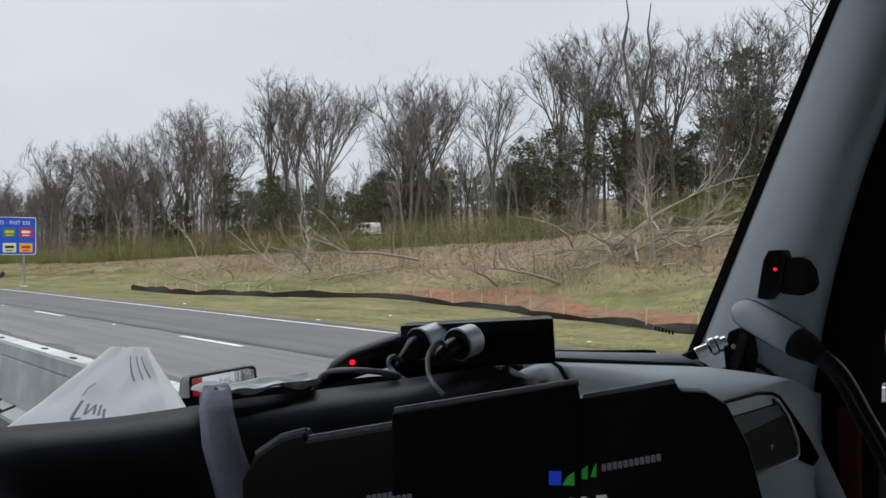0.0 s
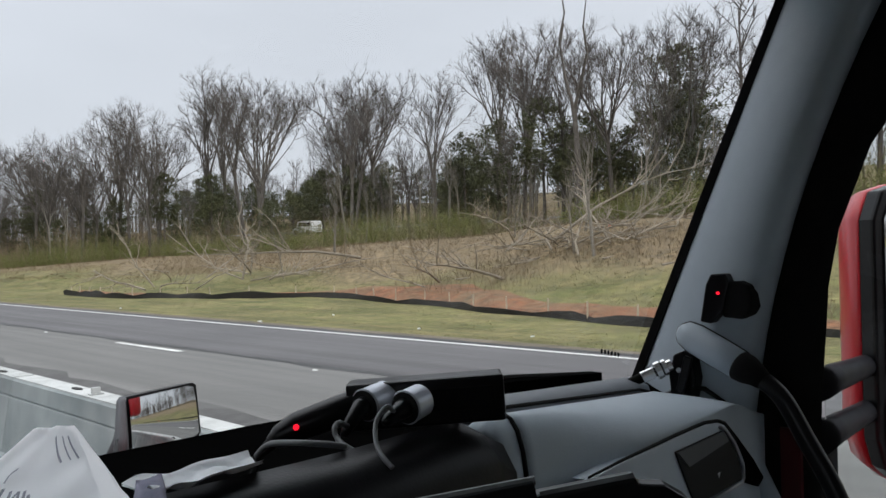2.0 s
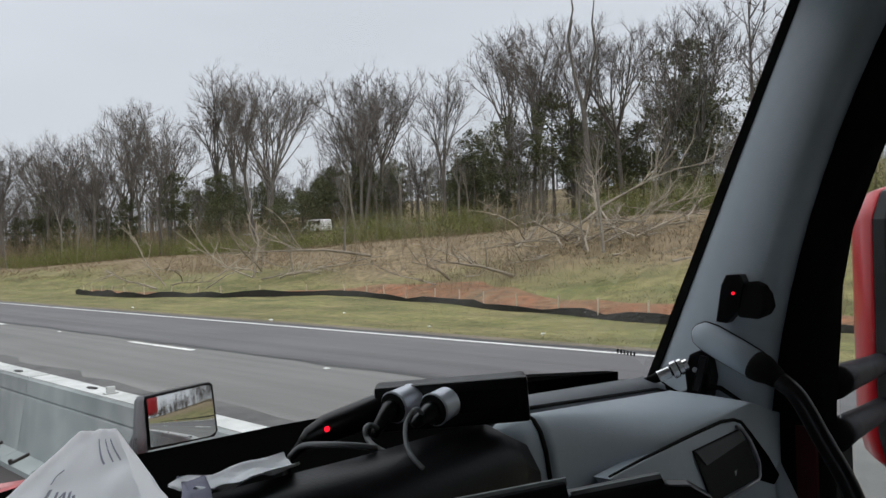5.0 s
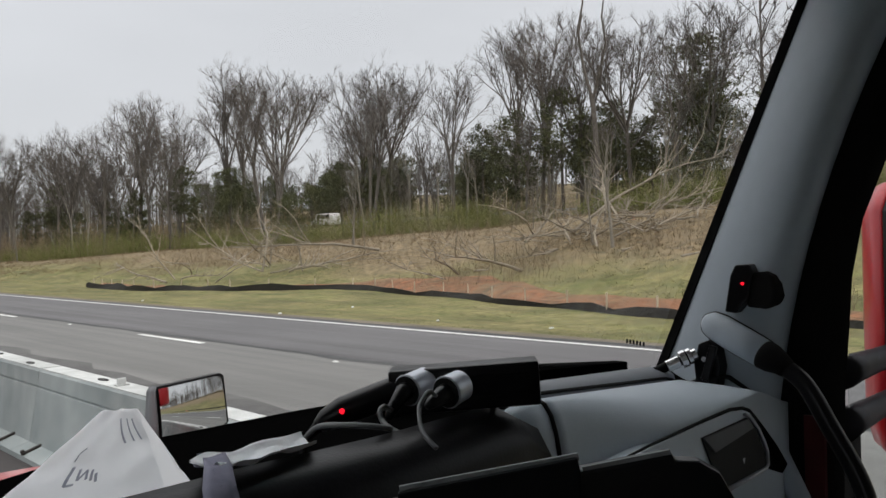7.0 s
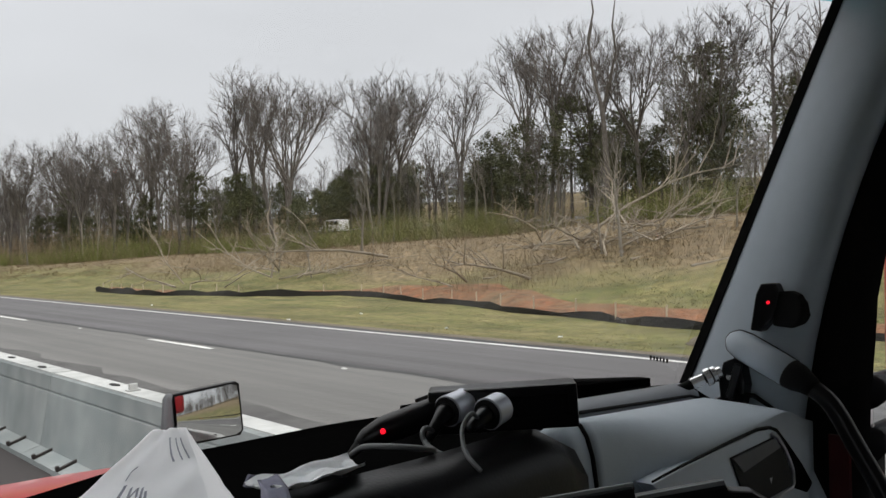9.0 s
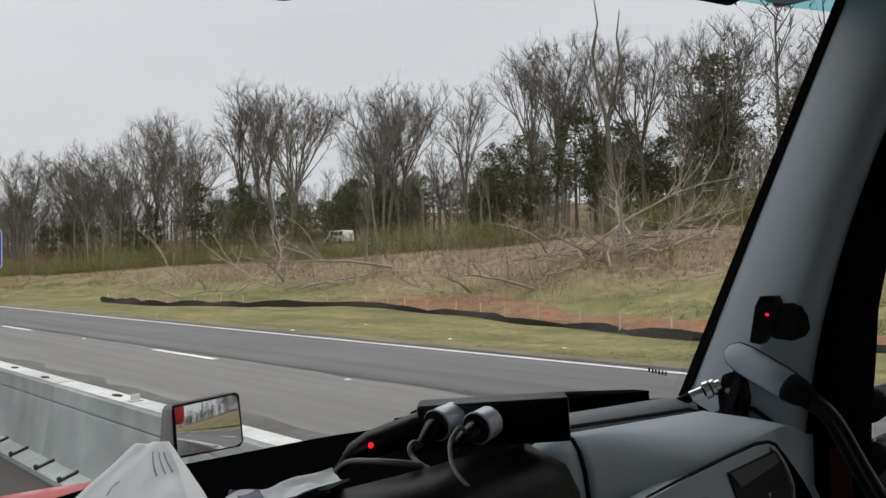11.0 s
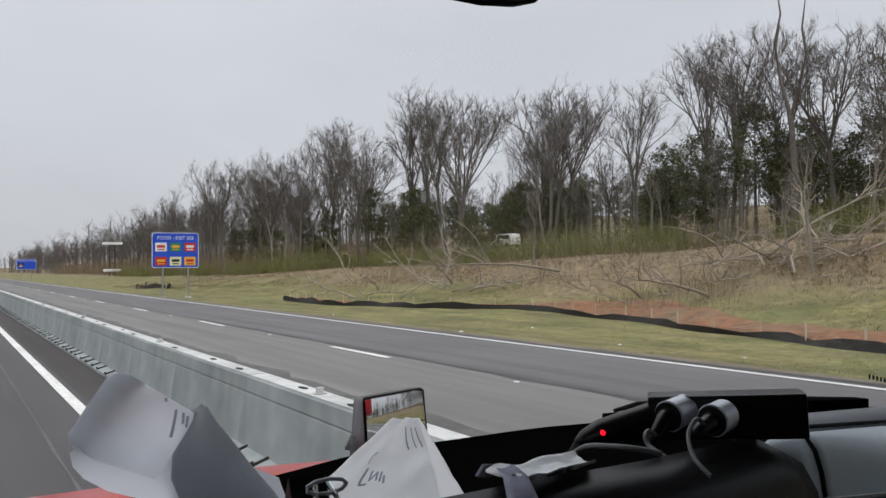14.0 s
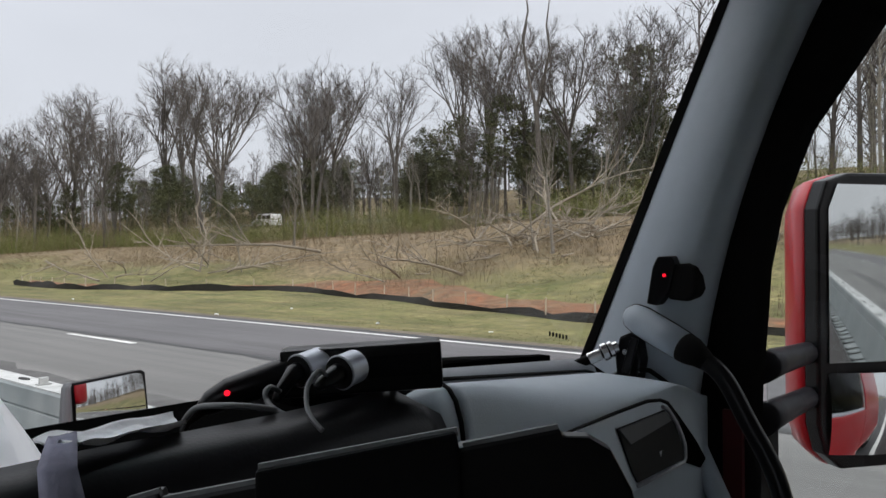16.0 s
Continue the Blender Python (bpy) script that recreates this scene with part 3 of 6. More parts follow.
def bare_tree(seed, height, fork=0.4, leaders=4, spread=0.45, limbs=4, dense=1.0, label="leafless grey-brown broadleaf tree on the hillside", bark="bark"):
    """A leafless tree: a clear trunk, a fan of steep leaders that ends in a dome, and fine twigs towards the outside."""
    rng = random.Random(seed)
    trunk, crown = Geo(), Geo()
    r0 = 0.0098 * height + 0.02
    stem = wander(rng, Vector((0, 0, -0.3)), Vector((rng.uniform(-0.08, 0.08), rng.uniform(-0.08, 0.08), 1)), height * fork + 0.3, 5, 0.05, 0.03)
    trunk.tube(stem, [r0 * 1.5, r0 * 1.05, r0 * 0.98, r0 * 0.92, r0 * 0.85, r0 * 0.78], 7, caps=False)
    mains = []
    for k in range(leaders):
        a = 6.283 * (k + rng.uniform(-0.3, 0.3)) / leaders
        t = spread * math.sqrt(rng.uniform(0.08, 1.3))
        d = Vector((math.cos(a) * t, math.sin(a) * t, 1))
        ln = height * (1 - fork) * rng.uniform(0.74, 1.08) * (1 - 0.22 * min(t, 1.2))
        p, _ = along(stem, rng.uniform(0.72, 1.0))
        pts = wander(rng, p, d, ln, 7, 0.095, 0.015)
        trunk.tube(pts, taper(r0 * rng.uniform(0.42, 0.62), 7, 0.13), 5, caps=False)
        mains.append((pts, ln, 9))
        for j in range(4):
            f = rng.uniform(0.12, 0.7)
            b, dv = along(pts, f)
            l2 = ln * (1.0 - f) * rng.uniform(0.75, 1.0)
            sub = wander(rng, b, sideways(rng, dv, 0.58, 0.05), l2, 5, 0.11, 0.01)
            trunk.tube(sub, taper(r0 * 0.28, 5, 0.16), 4, caps=False)
            mains.append((sub, l2, 7))
    for k in range(limbs):
        p, dv = along(stem, rng.uniform(0.6, 0.97))
        ln = height * rng.uniform(0.12, 0.24)
        pts = wander(rng, p, sideways(rng, dv, 0.85, 0.1), ln, 4, 0.14, 0.06)
        trunk.tube(pts, taper(r0 * 0.2, 4, 0.2), 4, caps=False)
        mains.append((pts, ln, 4))
    tip_w = 0.005 + 0.0003 * height
    for pts, ln, count in mains:
        for j in range(int(count * dense)):
            b, dv = along(pts, 0.38 + 0.62 * rng.random() ** 0.7)
            l2 = 0.10 * height * rng.uniform(0.5, 1.1) * (0.6 + 0.5 * ln / height)
            p2 = wander(rng, b, sideways(rng, dv, 0.88, 0.06), l2, 3, 0.13, 0.02)
            crown.tube(p2, taper(0.006 + 0.0012 * height, 3, 0.3), 3, caps=False)
            for j2 in range(int(5 * dense)):
                b2, d2 = along(p2, 0.3 + 0.7 * rng.random())
                l3 = l2 * rng.uniform(0.35, 0.7)
                p3 = wander(rng, b2, sideways(rng, d2, 0.75, 0.05), l3, 2, 0.12, 0.02)
                w = Vector((rng.uniform(-1, 1), rng.uniform(-1, 1), rng.uniform(-0.5, 0.5))).normalized() * tip_w
                crown.add([p3[0] - w, p3[0] + w, p3[1] + w * 0.7, p3[1] - w * 0.7, p3[2]], [(0, 1, 2, 3), (3, 2, 4)])
                for j3 in range(4):
                    b3, d3 = along(p3, rng.uniform(0.1, 1.0))
                    e = b3 + sideways(rng, d3, 0.55, 0.10).normalized() * l3 * rng.uniform(0.4, 0.8)
                    w = Vector((rng.uniform(-1, 1), rng.uniform(-1, 1), rng.uniform(-0.5, 0.5))).normalized() * tip_w * 0.7
                    crown.add([b3 - w, b3 + w, e], [(0, 1, 2)])
    ob = thing("bare_tree", label, "tree", group="bare trees")
    part("trunk", trunk, bark, ob, smooth=True)
    part("crown", crown, "twig", ob)
    return ob


def cedar_tree(seed, height, width, clear=0.05, label="dark green cedar with dense ragged foliage"):
    rng = random.Random(seed)
    trunk, crown = Geo(), Geo()
    trunk.tube([(0, 0, -0.3), (0.05, 0, height * 0.5), (0, 0.05, height * 0.92)], [height * 0.014 + 0.03, height * 0.01, 0.02], 6, caps=False)
    lumps = [(rng.uniform(0, 6.28), rng.uniform(0.15, 0.85), rng.uniform(0.75, 1.35)) for _ in range(9)]
    for k in range(int(100 * height / 8)):
        f = clear + (1 - clear) * rng.random()
        a = rng.uniform(0, 2 * math.pi)
        g = (f - clear) / (1 - clear)
        shape = max(math.sin(math.pi * (0.06 + 0.94 * g ** 0.85)), 0.0) ** 0.55
        for la, lf, lk in lumps:
            if abs(math.atan2(math.sin(a - la), math.cos(a - la))) < 0.6 and abs(f - lf) < 0.12:
                shape *= lk
        reach = width * 0.5 * shape * rng.uniform(0.6, 1.1) + 0.12
        z = f * height
        tip = Vector((math.cos(a) * reach, math.sin(a) * reach, z + reach * rng.uniform(-0.1, 0.35)))
        crown.tube([(0, 0, z), tip], [0.03, 0.008], 3, caps=False)
        for j in range(38):
            c = Vector((0, 0, z)).lerp(tip, rng.uniform(0.4, 1.1)) + Vector([rng.gauss(0, 0.19) for _ in range(3)])
            s = rng.uniform(0.06, 0.16)
            u = Vector([rng.uniform(-1, 1) for _ in range(3)]).normalized() * s
            w = Vector([rng.uniform(-1, 1) for _ in range(3)]).normalized() * s * 0.6
            crown.add([c - u, c + u * 0.4 + w, c + u, c + u * 0.2 - w], [(0, 3, 2, 1)])
    ob = thing("cedar_tree", label, "tree", group="evergreens")
    part("trunk", trunk, "bark", ob, smooth=True)
    part("crown", crown, "needles", ob)
    return ob


def spot(az, dist):
    """A place at a bearing from the road's direction, seen from the cab."""
    return 0.1 + dist * math.sin(radians(az)), 0.41 + dist * math.cos(radians(az))


def plant(src, x, y, size=1.0, turn=0.0, lean=(0, 0)):
    return copy_thing(src, Matrix.Translation((x, y, land(x, y))) @ Euler((lean[0], lean[1], turn)).to_matrix().to_4x4() @ Matrix.Scale(size, 4))


rt = random.Random(77)
big = [bare_tree(1, 19, 0.40, 8, 0.72, 2, 1.3), bare_tree(2, 20, 0.46, 6, 0.40, 2, 1.3), bare_tree(3, 17, 0.36, 8, 0.62, 2, 1.3), bare_tree(4, 19, 0.50, 7, 0.50, 3, 1.3), bare_tree(5, 18, 0.44, 7, 0.58, 2, 1.3)]
mid = [bare_tree(11, 14, 0.42, 6, 0.48, 3, 1.0), bare_tree(12, 15, 0.52, 5, 0.34, 4, 1.0), bare_tree(13, 12, 0.38, 6, 0.55, 4, 1.0), bare_tree(14, 16, 0.55, 5, 0.28, 4, 0.95)]
SAPLING = "slender pale-barked leafless sapling at the edge of the woods"
thin = [bare_tree(21, 9, 0.5, 3, 0.22, 4, 0.7, SAPLING, "pale_bark"), bare_tree(22, 11, 0.55, 2, 0.16, 5, 0.65, SAPLING, "pale_bark"), bare_tree(23, 7, 0.4, 3, 0.3, 4, 0.75, SAPLING, "pale_bark")]
cedars = [cedar_tree(31, 9, 5.8, 0.16), cedar_tree(32, 10, 5.4, 0.24), cedar_tree(33, 7, 5.4, 0.08), cedar_tree(34, 12, 6.6, 0.42, "tall dark pine with a bare lower trunk")]

# a belt of woods along the top of the bank, lower towards the distance
for x0, x1, gap, stock, s0, s1 in ((41, 46, 9.0, mid, 0.58, 0.86), (46, 53, 7.2, big, 0.64, 0.92), (53, 63, 6.4, big + mid, 0.60, 0.94), (71, 88, 6.6, mid, 0.55, 0.8)):
    y = -70.0
    while y < 200:
        y += gap * rt.uniform(0.4, 1.6)
        x = rt.uniform(x0, x1) + (edge(y) - 41 if x1 < 60 else 0.6 * (edge(y) - 41) if x1 < 64 else 0)
        clump = 0.5 + 0.5 * noise.noise(Vector((x * 0.05, y * 0.06, 21)))
        if rt.random() > 0.45 + clump:
            continue
        plant(rt.choice(stock), x, y, rt.uniform(s0, s1) * (0.86 + 0.28 * clump) * (1 + 0.22 * step(35, 80, y) - 0.32 * step(120, 200, y)), rt.uniform(0, 6.28), (rt.uniform(-0.04, 0.04), rt.uniform(-0.04, 0.04)))
for k in range(75):
    y = rt.uniform(-40, 150)
    plant(rt.choice(thin), edge(y) - 1 + 16 * rt.random(), y, rt.uniform(0.55, 1.05), rt.uniform(0, 6.28), (rt.uniform(-0.10, 0.10), rt.uniform(-0.10, 0.10)))
for k in range(14):
    y = rt.uniform(8, 48)
    plant(rt.choice(thin), curve(FENCE, y) + rt.uniform(4, 14), y, rt.uniform(0.35, 0.7), rt.uniform(0, 6.28), (rt.uniform(-0.13, 0.13), rt.uniform(-0.13, 0.13)))
for k in range(60):
    x, y = spot(rt.uniform(24, 64), rt.uniform(112, 150))
    plant(rt.choice(cedars[:3]), x, y, rt.uniform(0.65, 1.05), rt.uniform(0, 6.28))
for y0, count in ((16, 3), (27, 4), (39, 6), (52, 3), (64, 5), (80, 4), (101, 4), (128, 4), (-8, 3), (-30, 3)):
    for k in range(count):
        y = y0 + rt.gauss(0, 3.2)
        plant(rt.choice(cedars), edge(y) + rt.uniform(2, 15), y, rt.uniform(0.55, 0.95), rt.uniform(0, 6.28))

# far woods joined from simple trees
def far_tree(g, rng, x, y, h):
    z = land(x, y)
    b = Vector((x, y, z))
    top = b + Vector((rng.uniform(-0.6, 0.6), rng.uniform(-0.6, 0.6), h))
    g.tube([b, b.lerp(top, 0.5), top], [0.16, 0.11, 0.03], 4, caps=False)
    for k in range(26):
        f = rng.uniform(0.25, 1.0)
        p = b.lerp(top, f)
        e = p + Vector((rng.uniform(-1, 1), rng.uniform(-1, 1), rng.uniform(0.5, 1.4))) * h * 0.2
        w = Vector((rng.uniform(-1, 1), rng.uniform(-1, 1), 0)).normalized() * 0.06
        g.add([p - w, p + w, e], [(0, 1, 2)])
        for j in range(7):
            q = p.lerp(e, rng.uniform(0.2, 1.0))
            t = q + Vector((rng.uniform(-1, 1), rng.uniform(-1, 1), rng.uniform(0.1, 1.0))) * h * 0.09
            w = Vector((rng.uniform(-1, 1), rng.uniform(-1, 1), 0)).normalized() * 0.04
            g.add([q - w, q + w, t], [(0, 1, 2)])


rf = random.Random(9)
woods = Geo()
for k in range(640):
    if k < 380:
        y = 130 + 700 * rf.random()
        x = rf.uniform(32, 70) + 0.02 * (y - 120)
    else:
        y, x = rf.uniform(150, 420), rf.uniform(40, 140)
    far_tree(woods, rf, x, y, rf.uniform(8, 15))
lone("far_woods", woods, "twig", "distant belt of leafless woodland along the road", "woods", "stuff")
woods = Geo()
for k in range(300):
    az = rf.uniform(11, 66)
    x, y = spot(az, rf.uniform(84, 150))
    if x < 72 or noise.noise(Vector((x * 0.04, y * 0.04, 6))) < -0.12:
        continue
    far_tree(woods, rf, x, y, rf.uniform(6.5, 10.5))
lone("hill_woods", woods, "twig", "dense leafless thicket on the hillside", "woods", "stuff")
woods = Geo()
for k in range(760):
    y = rf.uniform(-260, 20) if k < 300 else rf.uniform(-200, 500) if k < 430 else rf.uniform(-900, -120)
    x = rf.uniform(34, 120) if k < 300 else -rf.uniform(24, 90) if k < 430 else rf.uniform(24, 75) if k % 3 else -rf.uniform(24, 60)
    far_tree(woods, rf, x, y, rf.uniform(9, 15))
lone("far_woods", woods, "twig", "leafless woodland behind and across the road", "woods", "stuff")

for t in big + mid + thin + cedars:
    for o in t.children_recursive:
        bpy.data.objects.remove(o)
    bpy.data.objects.remove(t)

# ---------------------------------------------------------------- undergrowth
rb = random.Random(5)


def sprig(g, x, y, h, arms=6, r=0.012):
    """One leafless stem with side twigs."""
    p = Vector((x, y, land(x, y) - 0.1))
    q = p + Vector((rb.uniform(-0.4, 0.4), rb.uniform(-0.4, 0.4), 1)) * h
    c = p.lerp(q, 0.5) + Vector((rb.uniform(-0.15, 0.15), rb.uniform(-0.15, 0.15), 0))
    s = Vector((rb.uniform(-1, 1), rb.uniform(-1, 1), 0)).normalized() * r
    g.add([p - s, p + s, c + s * 0.8, c - s * 0.8, q], [(0, 1, 2, 3), (3, 2, 4)])
    for j in range(arms):
        b = p.lerp(q, rb.uniform(0.25, 0.95))
        e = b + Vector((rb.uniform(-1, 1), rb.uniform(-1, 1), rb.uniform(0.1, 1.1))) * h * rb.uniform(0.15, 0.35)
        s = Vector((rb.uniform(-1, 1), rb.uniform(-1, 1), 0)).normalized() * r * 0.9
        g.add([b - s, b + s, e], [(0, 1, 2)])


brush = Geo()
for k in range(14000):
    y = rb.uniform(-60, 170)
    x = edge(y) - 1.5 + 34 * rb.random() ** 1.4
    if 63.5 < x < 69.5:
        continue
    thick = noise.noise(Vector((x * 0.12, y * 0.12, 8)))
    if thick < -0.3:
        continue
    sprig(brush, x, y, rb.uniform(0.8, 2.4) * (1 + thick) + (1.5 if rb.random() < 0.12 else 0))
for k in range(9000):
    y = rb.uniform(-20, 62)
    x = curve(FENCE, y) + 1.5 + 17 * rb.random() ** 1.1
    thick = noise.noise(Vector((x * 0.14, y * 0.10, 18)))
    if thick < 0.08 or x > edge(y) - 1:
        continue
    sprig(brush, x, y, rb.uniform(0.3, 1.0) * (0.8 + 1.5 * thick), 5, 0.008)
for k in range(7000):
    y = rb.uniform(90, 330)
    x = edge(y) + 3 + 45 * rb.random() ** 1.2
    if 63.5 < x < 69.5:
        continue
    sprig(brush, x, y, rb.uniform(2.0, 5.0), 7, 0.03)
lone("brush", brush, "brush", "dense leafless brown brush and saplings", "brush", "stuff")

shrubs = Geo()
for k in range(1440):
    y = rb.uniform(-40, 165)
    x = edge(y) - 2.4 + 7.5 * rb.random() ** 1.3
    big_one = noise.noise(Vector((x * 0.08, y * 0.08, 31)))
    if big_one < -0.28:
        continue
    s = rb.uniform(0.6, 1.5) * (1.15 + big_one)
    base = Vector((x, y, land(x, y)))
    for j in range(110):
        a = rb.uniform(0, 6.28)
        rr = rb.random() ** 0.6 * 1.4 * s
        c = base + Vector((math.cos(a) * rr, math.sin(a) * rr, rb.random() ** 0.7 * s * 1.6 * (1.1 - 0.4 * rr / s)))
        u = Vector([rb.uniform(-1, 1) for _ in range(3)]).normalized() * rb.uniform(0.03, 0.08)
        w = Vector([rb.uniform(-1, 1) for _ in range(3)]).normalized() * 0.03
        shrubs.add([c - u, c + w, c + u, c - w], [(0, 1, 2, 3)])
    for j in range(10):
        e = base + Vector((rb.uniform(-1, 1), rb.uniform(-1, 1), rb.uniform(0.9, 1.6))) * s
        w = Vector((rb.uniform(-1, 1), rb.uniform(-1, 1), 0)).normalized() * 0.012
        shrubs.add([base - w, base + w, e], [(0, 1, 2)])
lone("shrubs", shrubs, "shrub", "low budding olive-green shrubs along the foot of the woods", "shrubs", "stuff")

def tufts(count, place, h0, h1, blades):
    """Loose tufts of grass blades over a stretch of ground."""
    g = Geo()
    for k in range(count):
        x, y = place()
        if noise.noise(Vector((x * 0.5, y * 0.25, 4))) < -0.2:
            continue
        base = Vector((x, y, land(x, y) - 0.01))
        for j in range(blades):
            a = rb.uniform(0, 6.28)
            s = Vector((math.cos(a), math.sin(a), 0))
            h = rb.uniform(h0, h1)
            p = base + s * rb.uniform(0, 0.14)
            w = Vector((-s.y, s.x, 0)) * rb.uniform(0.006, 0.014)
            g.add([p - w, p + w, p + s * h * 0.6 + Vector((0, 0, h))], [(0, 1, 2)])
    return g


def verge_spot():
    y = 2 + 75 * rb.random() ** 1.4
    return rb.uniform(13.3, curve(FENCE, y) + 2), y


def bank_spot():
    y = 4 + 110 * rb.random() ** 1.3
    return rb.uniform(curve(FENCE, y) + 1, max(edge(y) - 10, curve(FENCE, y) + 2)), y


def crest_spot():
    y = 4 + 110 * rb.random() ** 1.3
    return rb.uniform(edge(y) - 12, edge(y) - 1), y


lone("grass", tufts(15000, verge_spot, 0.015, 0.05, 3), "grass", "short dry grass on the road verge", "grass", "stuff")
lone("grass", tufts(16000, bank_spot, 0.03, 0.10, 3), "grass", "short olive grass on the bank", "grass", "stuff")
lone("dry_weeds", tufts(16000, crest_spot, 0.06, 0.24, 4), "weeds", "dry tan weeds on the crest of the bank", "weeds", "stuff")

# hillside road with a guardrail, and a van on it
hr = Geo().loft([[(64.2 + 0.3 * math.sin(y * 0.03), y, land(66, y) + 0.05), (68.2 + 0.3 * math.sin(y * 0.03), y, land(66, y) + 0.05)] for y in range(-100, 200, 4)], closed=False)
lone("hillside_road", hr, "concrete_top", "pale narrow road cut along the wooded hillside", "road", "structure")
gr = thing("guardrail", "weathered steel guardrail along the hillside road", "guardrail", pose(68.6, 60, 0))
rail = Geo().loft([[(0, y - 60, land(66, y) + z) for z in (0.45, 0.53, 0.60, 0.68, 0.75)] + [(0.06, y - 60, land(66, y) + z) for z in (0.75, 0.45)] for y in range(0, 120, 4)])
part("rail", rail, "galv", gr)
post = None
for y in range(0, 118, 4):
    if post is None:
        post = o = part("post", Geo().box((0.1, 0, 0.35), (0.12, 0.15, 0.8)), "deadwood", gr)
    else:
        o = new("post", post.data)
        o.parent = gr
    o.location = (0, y - 60, land(66, y))


def van():
    x, y = 66.3, 90.5
    ob = thing("van", "small white van on the hillside road", "van", pose(x, y, land(66, y) + 0.06, 0, 0, 90))
    side = [(-2.2, 0.35), (-2.25, 0.9), (-2.1, 1.75), (-1.8, 1.85), (0.6, 1.85), (0.9, 1.75), (1.35, 1.1), (2.1, 0.95), (2.25, 0.7), (2.25, 0.35)]
    lay = Matrix(((1, 0, 0, 0), (0, 0, -1, 0), (0, 1, 0, 0), (0, 0, 0, 1)))
    part("body", Geo().prism(side, lay, 1.75), "van_white", ob, bevel=0.05)
    part("windscreen", Geo().prism([(0.72, 1.72), (1.27, 1.14), (1.33, 1.14), (0.80, 1.72)], lay, 1.5), "window_dark", ob)
    for sy in (-0.885, 0.885):
        for u0, u1 in ((-1.95, -1.05), (-0.95, -0.1), (0.0, 0.85)):
            part("side_window", Geo().prism([(u0, 1.15), (u1, 1.15), (u1 - 0.1, 1.65), (u0, 1.65)], Matrix.Translation((0, sy, 0)) @ lay, 0.02), "window_dark", ob)
        for ux in (-1.4, 1.4):
            part("wheel", Geo().tube([(ux, sy - 0.1, 0.33), (ux, sy + 0.1, 0.33)], 0.33, 16), "rubber", ob)
    part("roof_rack", Geo().box((-0.5, 0, 1.93), (1.8, 1.3, 0.05)), "rubber", ob)


van()


def fallen(seed, az, dist, length, r, turn, rise, bends=0.12, label="bleached fallen tree lying in the brush"):
    rng = random.Random(seed)
    x, y = spot(az, dist)
    ob = thing("fallen_tree", label, "fallen tree", pose(x, y, land(x, y) + r * 0.6), "fallen trees")
    stem, side = Geo(), Geo()
    a = radians(turn)
    d = Vector((math.cos(a), math.sin(a), rise))
    pts, _ = branch(stem, rng, Vector((0, 0, 0)), d, length, r, 6, bends, 7, -0.05 * rise)
    for k in range(9):
        i = rng.randrange(2, len(pts) - 1)
        b = pts[i].lerp(pts[i + 1], rng.random())
        dv = d.normalized() + Vector((rng.uniform(-1, 1), rng.uniform(-1, 1), rng.uniform(-0.2, 1.2))) * 0.8
        p2, _ = branch(side, rng, b, dv, length * rng.uniform(0.15, 0.4), r * 0.4, 4, 0.3, 4, 0.02)
        for j in range(4):
            b2 = p2[rng.randrange(1, 4)]
            branch(side, rng, b2, dv + Vector((rng.uniform(-1, 1), rng.uniform(-1, 1), rng.uniform(-0.4, 1))), length * 0.1, r * 0.14, 3, 0.3, 2, 0)
    part("stem", stem, "deadwood", ob, smooth=True)
    part("limbs", side, "deadwood", ob)
    return ob


for k, (az, dist, ln, r, turn, rise) in enumerate([
        (53.5, 42, 12, 0.13, -20, 0.55), (54.5, 40, 8, 0.10, -45, 0.45), (40, 50, 10, 0.15, 150, 0.3), (50, 37, 5, 0.13, 170, 0.22),
        (57, 36, 6, 0.10, -30, 0.1), (61, 33, 6, 0.10, -60, 0.15), (46, 62, 10, 0.13, -35, 0.5)]):
    fallen(100 + k, az, dist, ln, r * 0.7, turn, rise, 0.2)

def brush_pile(seed, az, dist, spread, count, label):
    """A heap of broken, bleached boughs lying across one another."""
    rng = random.Random(seed)
    cx, cy = spot(az, dist)
    ob = thing("brush_pile", label, "brush pile", pose(cx, cy, land(cx, cy)), "brush piles")
    for k in range(count):
        g = Geo()
        a = rng.uniform(0, math.pi)
        f = rng.uniform(-1, 1)
        p = Vector((f * spread * 0.75, -f * spread * 0.65, 0)) + Vector((rng.uniform(-1, 1), rng.uniform(-1, 1), 0)) * 1.4
        p.z = land(cx + p.x, cy + p.y) - land(cx, cy) + rng.uniform(0.0, 0.8)
        d = Vector((0.75 * rng.choice((-1, 1)), -0.65 * rng.choice((-1, 1)), 0)) + Vector((rng.uniform(-0.6, 0.6), rng.uniform(-0.6, 0.6), rng.uniform(0.0, 0.75)))
        ln, r = rng.uniform(2.5, 6.0), rng.uniform(0.03, 0.075)
        pts, _ = branch(g, rng, p, d, ln, r, 5, 0.3, 6, 0.0)
        for j in range(7):
            b = pts[rng.randrange(1, len(pts) - 1)]
            dv = d.normalized() + Vector((rng.uniform(-1, 1), rng.uniform(-1, 1), rng.uniform(-0.5, 1.0)))
            q, _ = branch(g, rng, b, dv, ln * rng.uniform(0.15, 0.4), r * 0.45, 4, 0.35, 4, 0.0)
            for m in range(3):
                branch(g, rng, q[rng.randrange(1, 4)], dv + Vector((rng.uniform(-1, 1), rng.uniform(-1, 1), rng.uniform(-0.5, 0.8))), ln * 0.12, r * 0.2, 3, 0.3, 2, 0.0)
        part("bough", g, "deadwood", ob)
    return ob


